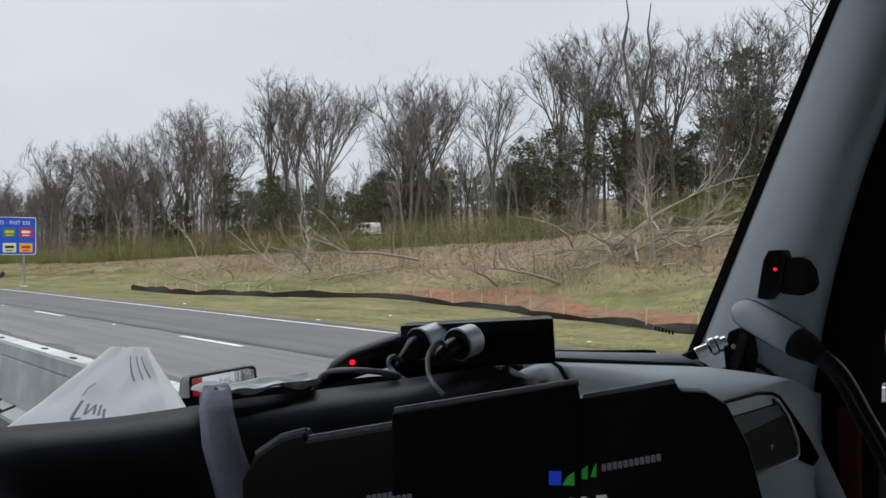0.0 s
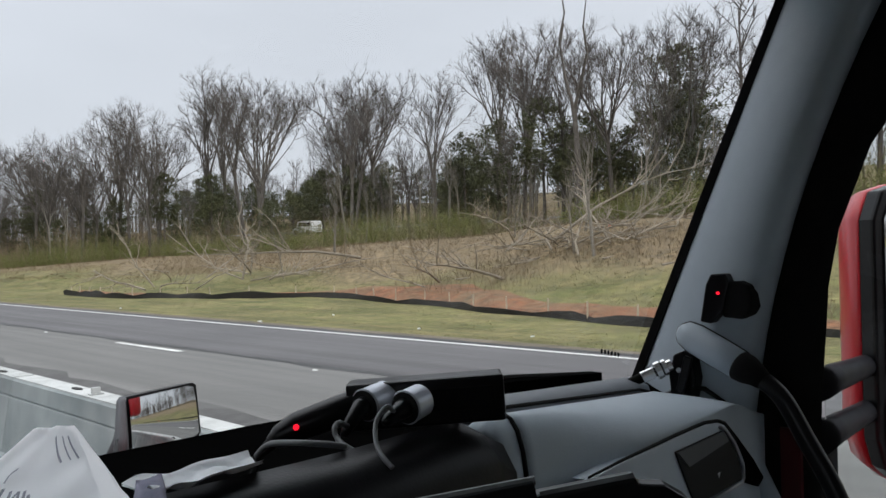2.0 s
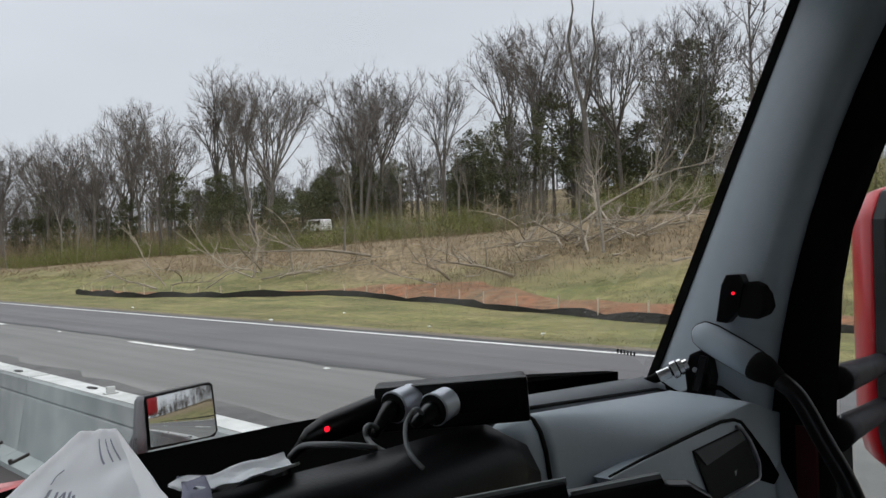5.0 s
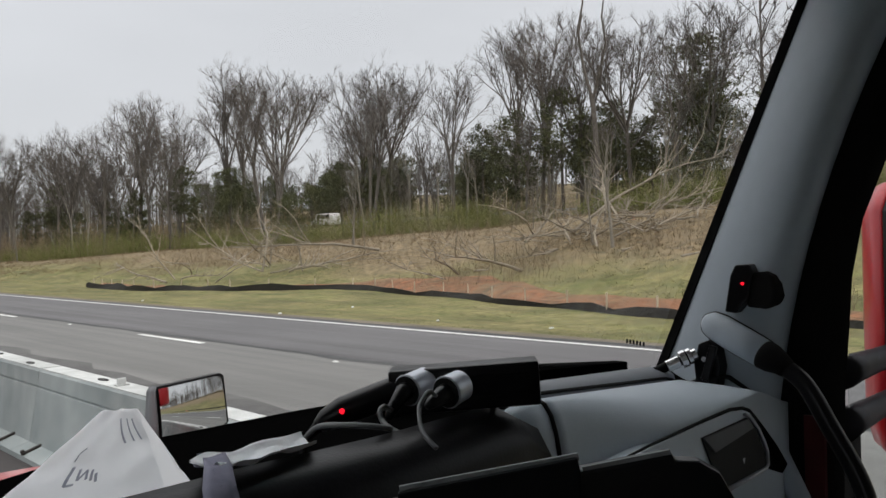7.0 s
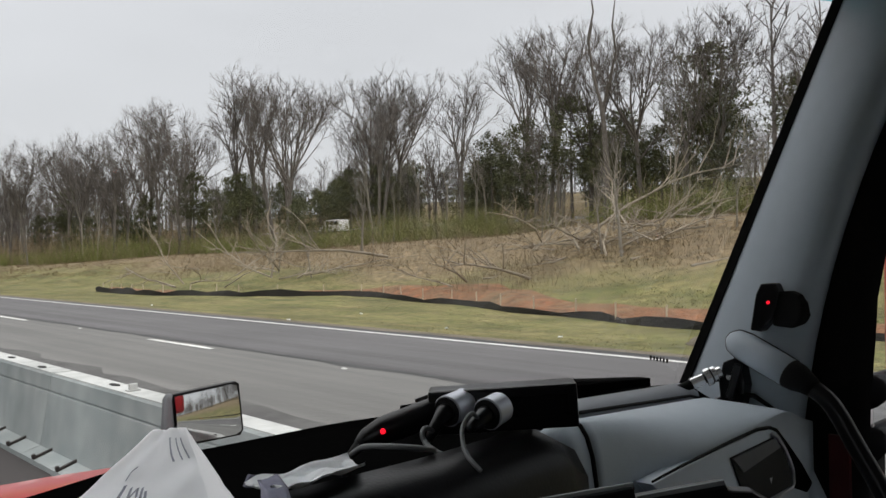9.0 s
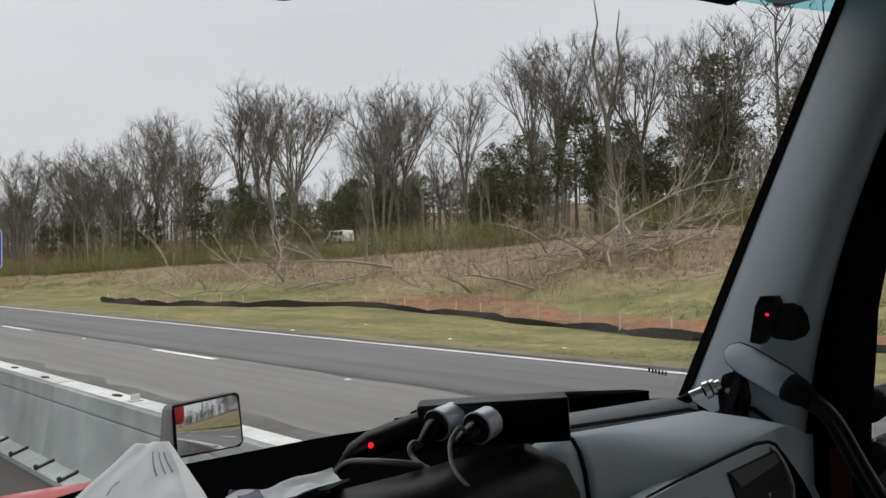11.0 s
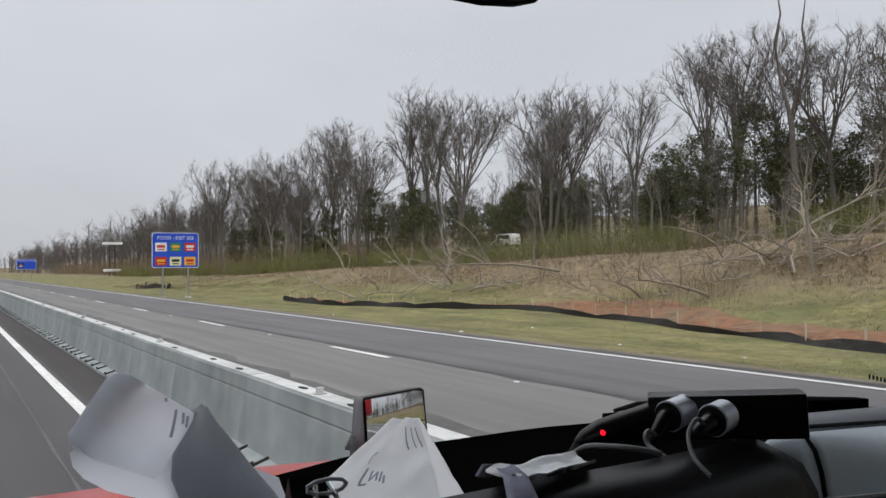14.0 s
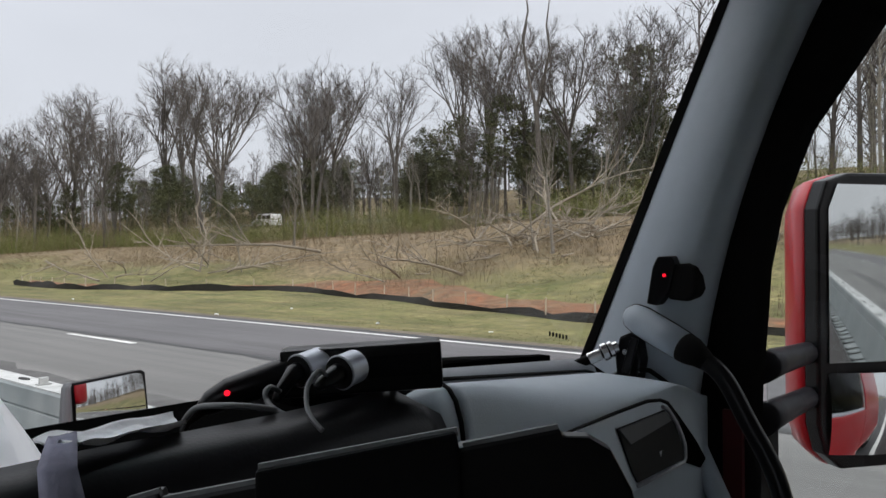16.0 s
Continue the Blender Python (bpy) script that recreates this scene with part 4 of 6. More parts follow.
brush_pile(401, 50.6, 40, 4.5, 18, "heap of bleached broken boughs behind the silt fence")
brush_pile(402, 30.0, 49, 4.5, 14, "tangled heap of grey broken branches in the brush")
brush_pile(403, 59.0, 38, 3.0, 14, "low heap of pale broken branches near the fence")

# forked dead snag
x, y = spot(55.4, 50)
snag = thing("dead_snag", "tall forked dead tree trunk without twigs", "dead tree", pose(x, y, land(x, y), 0, 0, -55))
sg = Geo()
sg.tube([(0, 0, -0.3), (0.1, 0, 3.5), (-0.1, 0.1, 7.0)], [0.20, 0.17, 0.15], 7, caps=False)
sg.tube([(-0.1, 0.1, 6.9), (-0.6, 0.3, 9), (-0.9, 0.5, 11.4), (-0.55, 0.4, 13.0), (-0.75, 0.45, 14.6)], [0.12, 0.10, 0.07, 0.06, 0.035], 6, caps=False)
sg.tube([(-0.1, 0.1, 6.9), (0.3, -0.3, 8.4), (0.75, -0.6, 10.2), (0.55, -0.6, 11.8), (0.75, -0.7, 13.4)], [0.12, 0.10, 0.08, 0.06, 0.03], 6, caps=False)
sg.tube([(-0.9, 0.5, 11.0), (-0.6, 0.6, 12.4)], [0.08, 0.03], 5, caps=False)
part("stem", sg, "bark", snag, smooth=True)

# ---------------------------------------------------------------- food sign
sx, sy = 15.6, 65.0
sz = land(sx, sy)
sign = thing("road_sign", "blue highway food sign with six logo panels on two steel posts", "road sign", pose(sx, sy, sz, 0, 0, -6))
SW, SH, SB = 3.5, 2.75, 2.3
up_m = Matrix(((1, 0, 0, 0), (0, 0, -1, 0), (0, 1, 0, 0), (0, 0, 0, 1)))


def rounded(w, h, r, n=5):
    out = []
    for cx, cy, a0 in ((w / 2 - r, h / 2 - r, 0), (-w / 2 + r, h / 2 - r, 90), (-w / 2 + r, -h / 2 + r, 180), (w / 2 - r, -h / 2 + r, 270)):
        out += [(cx + r * math.cos(radians(a0 + 90 * k / n)), cy + r * math.sin(radians(a0 + 90 * k / n))) for k in range(n + 1)]
    return out


def sheet_at(u, v, d, w, h, r=0.03, t=0.006):
    return Geo().prism(rounded(w, h, r), Matrix.Translation((u, -d, SB + v)) @ up_m, t)


part("border", sheet_at(0, SH / 2, 0.0, SW, SH, 0.18, 0.03), "sign_white", sign, "white border")
part("panel", sheet_at(0, SH / 2, 0.018, SW - 0.09, SH - 0.09, 0.15, 0.012), "sign_blue", sign, "blue face")
logo_c = ["sign_white", "sign_green", "sign_red", "sign_red", "sign_cream", "sign_yellow"]
logo_i = ["sign_red", "sign_yellow", "sign_white", "sign_yellow", "ink", "sign_red"]
for k in range(6):
    u = -1.08 + 1.08 * (k % 3)
    v = 1.62 if k < 3 else 0.52
    p = part("logo_panel", sheet_at(u, v, 0.028, 0.86, 0.68), logo_c[k], sign)
    part("logo_mark", sheet_at(u, v + 0.05, 0.034, 0.6, 0.2, 0.08), logo_i[k], p)
    part("logo_mark", sheet_at(u, v - 0.2, 0.034, 0.5, 0.08, 0.02), logo_i[k], p)


def lettering(text, size, mat, parent, m, name="lettering", label=""):
    cu = bpy.data.curves.new(name, 'FONT')
    cu.body, cu.size, cu.align_x, cu.align_y, cu.extrude = text, size, 'CENTER', 'CENTER', 0.002
    tmp = bpy.data.objects.new("tmp_text", cu)
    scene.collection.objects.link(tmp)
    bpy.context.view_layer.update()
    me = bpy.data.meshes.new_from_object(tmp.evaluated_get(bpy.context.evaluated_depsgraph_get()))
    bpy.data.objects.remove(tmp)
    me.materials.clear()
    me.materials.append(M[mat])
    ob = new(name, me)
    ob.parent = parent
    ob.matrix_local = m
    if label:
        tagged(ob, label)
    return ob


lettering("FOOD - EXIT 232", 0.36, "sign_white", sign, Matrix.Translation((0, -0.03, SB + 2.32)) @ up_m)
lx, ly = 14.9, 185.0
lodge = thing("road_sign", "blue highway lodging sign with one dark logo on timber posts", "road sign", pose(lx, ly, land(lx, ly), 0, 0, -6))
part("border", sheet_at(0, 1.1, 0.0, 3.6, 2.1, 0.15, 0.03), "sign_white", lodge, "white border")
part("panel", sheet_at(0, 1.1, 0.018, 3.51, 2.01, 0.12, 0.012), "sign_blue", lodge, "blue face")
lp = part("logo_panel", sheet_at(-1.05, 0.85, 0.028, 0.95, 1.0), "window_dark", lodge)
part("logo_mark", sheet_at(-1.05, 1.1, 0.034, 0.35, 0.12, 0.05), "sign_yellow", lp)
part("logo_mark", sheet_at(-1.05, 0.68, 0.034, 0.7, 0.22, 0.05), "sign_white", lp)
lettering("LODGING - EXIT 232", 0.34, "sign_white", lodge, Matrix.Translation((0.1, -0.03, SB + 1.78)) @ up_m)
for u in (-0.95, 0.95):
    part("post", Geo().tube([(u, 0.09, -0.2), (u, 0.09, SB + 2.0)], 0.08, 4), "deadwood", lodge)
for u in (-0.95, 0.95):
    part("post", Geo().tube([(u, 0.06, -0.2), (u, 0.06, SB + SH - 0.2)], 0.07, 4), "galv", sign)
    part("footing", Geo().tube([(u, 0.06, -0.1), (u, 0.06, 0.08)], [0.28, 0.24], 10), "concrete_top", sign)

# ---------------------------------------------------------------- truck cab
truck = thing("truck", "red highway truck with a grey and black cab interior", "truck", pose(0.3, 0, 0))


def tpart(name, geo, mat, parent=None, label="", smooth=False, bevel=0.0):
    """A part of the truck in world coordinates."""
    for i, p in enumerate(geo.v):
        geo.v[i] = (p[0] - 0.3, p[1], p[2])
    return part(name, geo, mat, parent or truck, label, smooth, bevel)


XC = 0.3


def glass_y(x, z):
    return 1.15 + 0.25 * (1 - ((x - XC) / 1.06) ** 2) - 0.44 * (z - 1.768)


def pane(x0, x1, z0, z1, off, n=14, k=6):
    rings = []
    for j in range(k + 1):
        z = z0 + (z1 - z0) * j / k
        rings.append([(x0 + (x1 - x0) * i / n, glass_y(x0 + (x1 - x0) * i / n, z) + off, z) for i in range(n + 1)])
    return Geo().loft(rings, closed=False)


ws = tpart("windshield", pane(-0.76, 1.38, 1.70, 2.365, 0.0), "glass", smooth=True)
ws.visible_shadow = False
wb = tpart("shade_band", pane(-0.76, 1.38, 2.365, 2.46, 0.0), "glass_band", smooth=True, label="teal sunshade band of the windshield")
wb.visible_shadow = False

# right A-pillar: seal, grey trim, black door frame
P_Z = [1.60 + 0.06 * k for k in range(16)]


def mirrored(geo):
    g = Geo()
    g.v = [(2 * XC - x, y, z) for x, y, z in geo.v]
    g.f = [tuple(reversed(q)) for q in geo.f]
    return g


def seal_y(z):
    return 1.146 - 0.444 * (z - 1.768)


def inner_y(z):
    return 0.955 - 0.345 * max(z - 1.55, 0) ** 2


def win_y(z):
    return curve([(1.45, 0.865), (1.75, 0.855), (1.913, 0.842), (2.0, 0.825), (2.118, 0.779), (2.255, 0.685), (2.36, 0.52)], z)


rings = []
for z in P_Z:
    a, b = seal_y(z), inner_y(z)
    ring = []
    for f, k in ((0.05, 0.0), (0.10, 0.018), (0.2, 0.036), (0.35, 0.056), (0.5, 0.070), (0.65, 0.076), (0.78, 0.072), (0.9, 0.052), (0.97, 0.025), (1.0, 0.0)):
        ring.append((1.352 + 0.008 * f - 0.89 * k, a + (b - a) * f - 0.46 * k, z))
    ring += [(1.40, b, z), (1.40, a + (b - a) * 0.05, z)]
    rings.append(ring)
pillar_g = Geo().loft(rings)
pl = mirrored(pillar_g)
tpart("a_pillar", pillar_g, "trim_grey", smooth=True, label="grey moulded windshield pillar trim")
tpart("a_pillar", pl, "trim_grey", smooth=True)
rings = [[(1.346, seal_y(z) - 0.012, z), (1.346, seal_y(z) + 0.004, z), (1.42, seal_y(z) + 0.03, z), (1.42, seal_y(z) - 0.012, z)] for z in P_Z]
seal_g = Geo().loft(rings)
pl = mirrored(seal_g)
tpart("seal", seal_g, "rubber", label="black windshield seal")
tpart("seal", pl, "rubber")
rings = []
for z in [1.0, 1.3, 1.45, 1.6, 1.75, 1.85, 1.913, 2.0, 2.06, 2.118, 2.19, 2.255, 2.31, 2.36]:
    b, c = inner_y(z) + 0.01, win_y(z)
    rings.append([(1.362, b, z), (1.372, c + 0.02, z), (1.385, c, z), (1.46, c + 0.05, z), (1.46, b + 0.10, z), (1.41, b + 0.05, z)])
dp = Geo().loft(rings)
pl = mirrored(dp)
tpart("door_frame", dp, "rubber", smooth=True, label="black door frame")
tpart("door_frame", pl, "rubber", smooth=True)

# doors below the windows, rear side walls, roof, back, floor
for sgn in (1, -1):
    x = XC + sgn * 1.12
    d = tpart("door", Geo().box((x, 0.27, 0.95), (0.09, 1.20, 1.15)), "trim_grey", bevel=0.02, label="grey moulded door panel")
    tpart("door_sill", Geo().box((x - sgn * 0.03, 0.27, 1.50), (0.13, 1.18, 0.06)), "trim_strip", d, bevel=0.02)
    tpart("door_skin", Geo().box((x + sgn * 0.055, 0.3, 0.92), (0.02, 1.3, 1.14)), "red_paint", d, bevel=0.006)
    wg = tpart("side_window", Geo().box((x + sgn * 0.035, 0.25, 1.96), (0.006, 1.25, 0.96)), "glass")
    wg.visible_shadow = False
    tpart("side_wall", Geo().box((x, -1.2, 1.84), (0.09, 1.75, 2.20)), "liner")
    tpart("roof_rail", Geo().box((x, 0.28, 2.70), (0.12, 1.5, 0.56)), "trim_grey", bevel=0.04)
    tpart("cowl_side", Geo().box((x + sgn * 0.02, 1.08, 1.30), (0.10, 0.42, 0.75)), "trim_black")
tpart("roof", Geo().box((XC, -0.60, 2.98), (2.36, 3.1, 0.08)), "liner", label="pale fabric roof lining")
tpart("header", Geo().box((XC, 0.98, 2.72), (2.30, 0.14, 0.54)), "trim_grey", bevel=0.04, label="grey header panel above the windshield")
tpart("back_wall", Geo().box((XC, -2.1, 1.85), (2.3, 0.08, 2.5)), "liner")
tpart("cab_floor", Geo().box((XC, -0.45, 0.75), (2.3, 3.4, 0.08)), "trim_dark")
tpart("firewall", Geo().box((XC, 1.42, 1.2), (2.2, 0.06, 0.95)), "trim_black")

# outer skins, chassis and wheels
for sgn in (1, -1):
    x = XC + sgn * 1.18
    tpart("sleeper_side", Geo().box((x, -1.22, 1.86), (0.02, 1.76, 2.30)), "red_paint", None, "red sleeper side", bevel=0.006)
    tpart("roof_side", Geo().box((x, 0.28, 2.72), (0.02, 1.50, 0.58)), "red_paint", bevel=0.006)
    tpart("chassis_rail", Geo().box((XC + sgn * 0.42, 0.1, 0.60), (0.10, 5.2, 0.22)), "rubber")
    for wy in (2.15, -1.75):
        w = tpart("wheel", Geo().tube([(XC + sgn * (0.78 + k), wy, 0.50) for k in (0, 0.03, 0.25, 0.28)], [0.44, 0.50, 0.50, 0.44], 36), "rubber", None, "black truck tyre", smooth=False)
        tpart("rim", Geo().tube([(XC + sgn * 1.055, wy, 0.50), (XC + sgn * 1.075, wy, 0.50)], [0.29, 0.27], 28), "galv", w, "steel rim")
tpart("sleeper_back", Geo().box((XC, -2.16, 1.86), (2.36, 0.02, 2.30)), "red_paint", bevel=0.006)
tpart("roof_skin", Geo().box((XC, -0.58, 3.035), (2.40, 3.16, 0.03)), "red_paint", None, "red cab roof", bevel=0.01)
tpart("roof_front", Geo().box((XC, 1.065, 2.80), (2.34, 0.02, 0.44)), "red_paint", bevel=0.006)
tpart("bumper", Geo().box((XC, 3.08, 0.62), (1.95, 0.16, 0.34)), "chrome", None, "chrome front bumper", bevel=0.03)

# dashboard
LEDGE_Y, LEDGE_Z = 1.35, 1.757
dash = tpart("dashboard", Geo().box((XC, 1.10, 1.40), (2.14, 0.30, 0.42)), "trim_black", bevel=0.03, label="black and grey wraparound dashboard")
rings = []
for i in range(46):
    x = -0.72 + (1.36 + 0.72) * i / 45
    top = curve([(-0.72, 1.68), (-0.2, 1.70), (0.0, 1.718), (0.15, 1.729), (0.22, 1.736), (0.35, 1.744), (0.43, 1.754), (0.50, 1.757), (1.36, 1.757)], x)
    yb = min(glass_y(x, LEDGE_Z) - 0.012, LEDGE_Y)
    rings.append([(x, 1.02, top - 0.057), (x, 1.04, top - 0.022), (x, yb - 0.03, top - 0.004), (x, yb - 0.006, top), (x, yb, top - 0.006), (x, yb, 1.60), (x, 1.02, 1.60)])
tpart("ledge", Geo().loft(rings), "matte_black", dash, "black defroster ledge")


def crest(x):
    return 0.9 + 0.27 * (x - 0.703), 1.822 - 0.118 * (x - 0.703)


LEAN = [(0.016, -0.05), (0.012, 0.003), (0.004, 0.006), (-0.006, 0.002), (-0.014, -0.008), (-0.020, -0.026), (-0.024, -0.052), (-0.026, -0.10), (-0.028, -0.34), (0.016, -0.34)]
rings = []
for i in range(28):
    x = 0.708 + (1.345 - 0.708) * i / 27
    y, z = crest(x)
    drop = 0.02 * step(1.22, 1.345, x)
    z -= drop
    face_y, face_z, s = 0.8855 + 0.10 * (x - 0.937), min(1.757, z - 0.006), step(0.72, 0.95, x)
    full = [(y + 0.016, z - 0.05), (y + 0.014, z - 0.004), (y + 0.004, z)]
    for f in (0.35, 0.65, 0.88, 1.0):
        full.append((y + 0.004 + (face_y - y - 0.004) * math.sin(f * math.pi / 2), z + (face_z - z) * (1 - math.cos(f * math.pi / 2))))
    full += [(face_y, face_z - 0.05), (face_y, z - 0.34), (y + 0.016, z - 0.34)]
    ring = []
    for k, ((a, b), (fy, fz)) in enumerate(zip(LEAN, full)):
        fade = min(max((x - 0.708) / 0.5, 0), 1) if k in (1, 2) else s
        ring.append((x, (y + a) * (1 - s) + fy * s, (z + b) * (1 - fade) + fz * fade))
    rings.append(ring)
tpart("dash_panel", Geo().loft(rings), "trim_grey", dash, "grey soft-touch dash panel", smooth=True)
rings = []
for i in range(16):
    x = 0.690 + (1.26 - 0.690) * i / 15
    y, z = crest(x)
    f = min(max((x - 0.708) / 0.5, 0), 1)
    z += 0.006 * (1 - f)
    rings.append([(x, y + 0.018, z - 0.05), (x, y + 0.0195, z - 0.003), (x, y + 0.023, z + 0.002 + 0.004 * f), (x, y + 0.052, z + 0.007 + 0.009 * f), (x, y + 0.058, z + 0.006 + 0.009 * f), (x, y + 0.064, z), (x, y + 0.08, z - 0.05)])
tpart("dash_strip", Geo().loft(rings), "trim_strip", dash, "slate strip behind the dash panel", smooth=True)
rings = []
for i in range(18):
    x = 0.215 + (0.676 - 0.215) * i / 17
    y = 0.875 + 0.02 * step(0.45, 0.7, x)
    z = curve([(0.215, 1.837), (0.30, 1.834), (0.38, 1.835), (0.45, 1.834), (0.52, 1.833), (0.62, 1.832), (0.65, 1.829), (0.668, 1.824), (0.676, 1.816)], x)
    prof = [(0.06, -0.10), (0.056, -0.045), (0.040, -0.014), (0.015, 0.0), (-0.015, -0.008), (-0.03, -0.03), (-0.034, -0.08), (-0.03, -0.40), (0.06, -0.40)]
    rings.append([(x, y + a, z + b) for a, b in prof])
tpart("dash_hood", Geo().loft(rings), "hood_black", dash, "black rounded instrument hood", smooth=True)
y, z = crest(0.704)
rings = []
for x, o in ((0.660, 0.010), (0.672, 0.002), (0.680, 0.0), (0.7015, 0.0)):
    rings.append([(x, y + a + o * 0.6, z + b - (o if b > -0.1 else 0)) for a, b in LEAN])
tpart("end_rim", Geo().loft(rings), "trim_grey", dash, "pale rim beside the dash seam", smooth=True)
tpart("dash_seam", Geo().tube([(0.7045, y + a, z + b) for a, b in LEAN[1:8]], 0.0024, 6), "rubber", dash)

# vent at the end of the dash
VENT_N = Vector((0.10, -1.0, 0)).normalized()


def plate(pts, lift, depth):
    """A flat plate of given outline, standing off along the vent's normal."""
    pts = [Vector(p) for p in pts]
    front = [p + VENT_N * lift for p in pts]
    back = [p + VENT_N * (lift - depth) for p in pts]
    k = len(pts)
    return Geo().add(front + back, [tuple(range(k)), tuple(reversed(range(k, 2 * k)))] + [(i, i + k, (i + 1) % k + k, (i + 1) % k) for i in range(k)])


def on_face(x, z):
    return x, 0.8855 + 0.10 * (x - 0.937), z


hole_out = [on_face(*p) for p in ((0.997, 1.737), (1.151, 1.733), (1.188, 1.709), (1.220, 1.671), (1.224, 1.651), (1.057, 1.659), (1.040, 1.677))]
vent_out = [Vector(on_face(*p)) for p in ((0.79, 1.753), (0.865, 1.754), (1.003, 1.753), (1.095, 1.751), (1.142, 1.745), (1.168, 1.737), (1.208, 1.703), (1.231, 1.672), (1.231, 1.642), (1.056, 1.648), (0.90, 1.672))]
vent = tpart("vent", plate(vent_out, 0.003, 0.02), "vent_grey", dash, "pale grey vent surround", bevel=0.0015)
tpart("vent_edge", Geo().tube([Vector(on_face(*p)) + VENT_N * 0.006 for p in ((1.142, 1.739), (1.160, 1.733), (1.192, 1.709), (1.212, 1.689), (1.2255, 1.672), (1.2275, 1.653), (1.219, 1.648), (1.057, 1.655))], 0.0028, 8), "vent_rim", vent, smooth=True)
tpart("vent_gap", Geo().tube([Vector(p) + VENT_N * 0.002 + Vector((0.001, 0, 0.0025)) for p in vent_out[:7]], [0.0012, 0.0016, 0.002, 0.0022, 0.0024, 0.0026, 0.003], 6), "rubber", vent, smooth=True)
# Flat black plate in place of a recess: paints the shadow gap beside the vent.
tpart("side_gap", plate([on_face(*p) for p in ((1.170, 1.741), (1.212, 1.714), (1.279, 1.668), (1.325, 1.630), (1.300, 1.622), (1.236, 1.644), (1.233, 1.672), (1.210, 1.704))], 0.0035, 0.02), "matte_black", vent, "black plate for the shadow gap beside the vent")
tpart("vent_opening", plate(hole_out, 0.0055, 0.012), "hole", vent)
tpart("flap", plate([on_face(*p) for p in ((0.999, 1.736), (1.150, 1.732), (1.171, 1.716), (1.032, 1.712))], 0.0075, 0.004), "trim_dark", vent, "charcoal vent flap")
tab = Vector(on_face(1.127, 1.680))
tpart("vent_tab", Geo().add([tab + VENT_N * 0.0085 + Vector(p) for p in ((-0.004, 0, 0.004), (0.004, 0, 0.004), (0, 0, -0.004))], [(0, 2, 1)]), "vent_rim", vent)
tpart("strip_gap", Geo().tube([(x, crest(x)[0] + 0.0185, crest(x)[1] + 0.002 + 0.006 * max(0, 1 - (x - 0.708) / 0.5) - 0.006 * step(1.2, 1.26, x)) for x in (0.69, 0.75, 0.8, 0.85, 0.9, 0.95, 1.0, 1.1, 1.2, 1.25)], 0.0022, 6), "rubber", dash, smooth=True)
tpart("dash_side", Geo().tube([(1.33, 1.03, 1.742), (1.335, 0.985, 1.735), (1.335, 0.962, 1.69), (1.335, 0.935, 1.63), (1.335, 0.905, 1.57), (1.335, 0.87, 1.48)], [0.012, 0.014, 0.016, 0.018, 0.018, 0.018], 8), "trim_grey", dash, smooth=True)
tpart("dash_seam", Geo().tube([(1.262, 1.017, 1.765), (1.274, 0.986, 1.763), (1.28, 0.955, 1.743), (1.279, 0.935, 1.722)], [0.0045, 0.004, 0.0032, 0.0018], 6), "rubber", dash, smooth=True)
tpart("kick_panel", Geo().loft([[(1.10, 0.90, z), (1.30, 0.93, z), (1.34, 0.97, z), (1.34, 1.05, z), (1.10, 1.05, z)] for z in (1.2, 1.58)]), "trim_grey", dash)

def eased(pts, n=6):
    """A smooth line through the given points."""
    pts, out = [Vector(p) for p in pts], []
    for i in range(len(pts) - 1):
        p0, p1, p2, p3 = pts[max(i - 1, 0)], pts[i], pts[i + 1], pts[min(i + 2, len(pts) - 1)]
        for k in range(n):
            t = k / n
            out.append(0.5 * ((2 * p1) + (p2 - p0) * t + (2 * p0 - 5 * p1 + 4 * p2 - p3) * t * t + (3 * p1 - p0 - 3 * p2 + p3) * t ** 3))
    return out + [pts[-1]]


# grab handle and hose on the pillar
POD = [(1.288, 1.026, 1.846), (1.284, 1.018, 1.843), (1.278, 1.000, 1.836), (1.270, 0.962, 1.820), (1.262, 0.924, 1.804)]
handle = tpart("grab_handle", Geo().tube(POD, [0.013, 0.0195, 0.0225, 0.0225, 0.0215], 24), "trim_grey", None, "grey grab handle socket", smooth=True)
# Added black shell, a little larger, draws the shadow outline round the socket.
tpart("socket_gap", Geo().tube([(x + 0.014, y + 0.007, z - 0.001) for x, y, z in POD], [0.014, 0.021, 0.0245, 0.0245, 0.023], 20), "rubber", handle, "black shell for the shadow round the handle socket", smooth=True)
tpart("collar", Geo().tube([(1.2625, 0.928, 1.8060), (1.2620, 0.925, 1.8045), (1.262, 0.913, 1.799), (1.262, 0.901, 1.7925), (1.261, 0.890, 1.785)], [0.0205, 0.0226, 0.0215, 0.0170, 0.0135], 24), "rubber", handle, smooth=True)
tpart("grip", Geo().tube(eased([(1.263, 0.925, 1.804), (1.262, 0.895, 1.788), (1.260, 0.865, 1.765), (1.258, 0.833, 1.712), (1.252, 0.792, 1.642), (1.245, 0.772, 1.57), (1.24, 0.762, 1.48)]), 0.0130, 16), "gloss_black", handle, "curved black grab bar", smooth=True)
# Narrow dark red strip between the door frame and the grab bar.
tpart("door_edge", Geo().box((1.372, 0.895, 1.60), (0.02, 0.03, 0.2)), "dark_red", None, "dark red strip at the door edge")

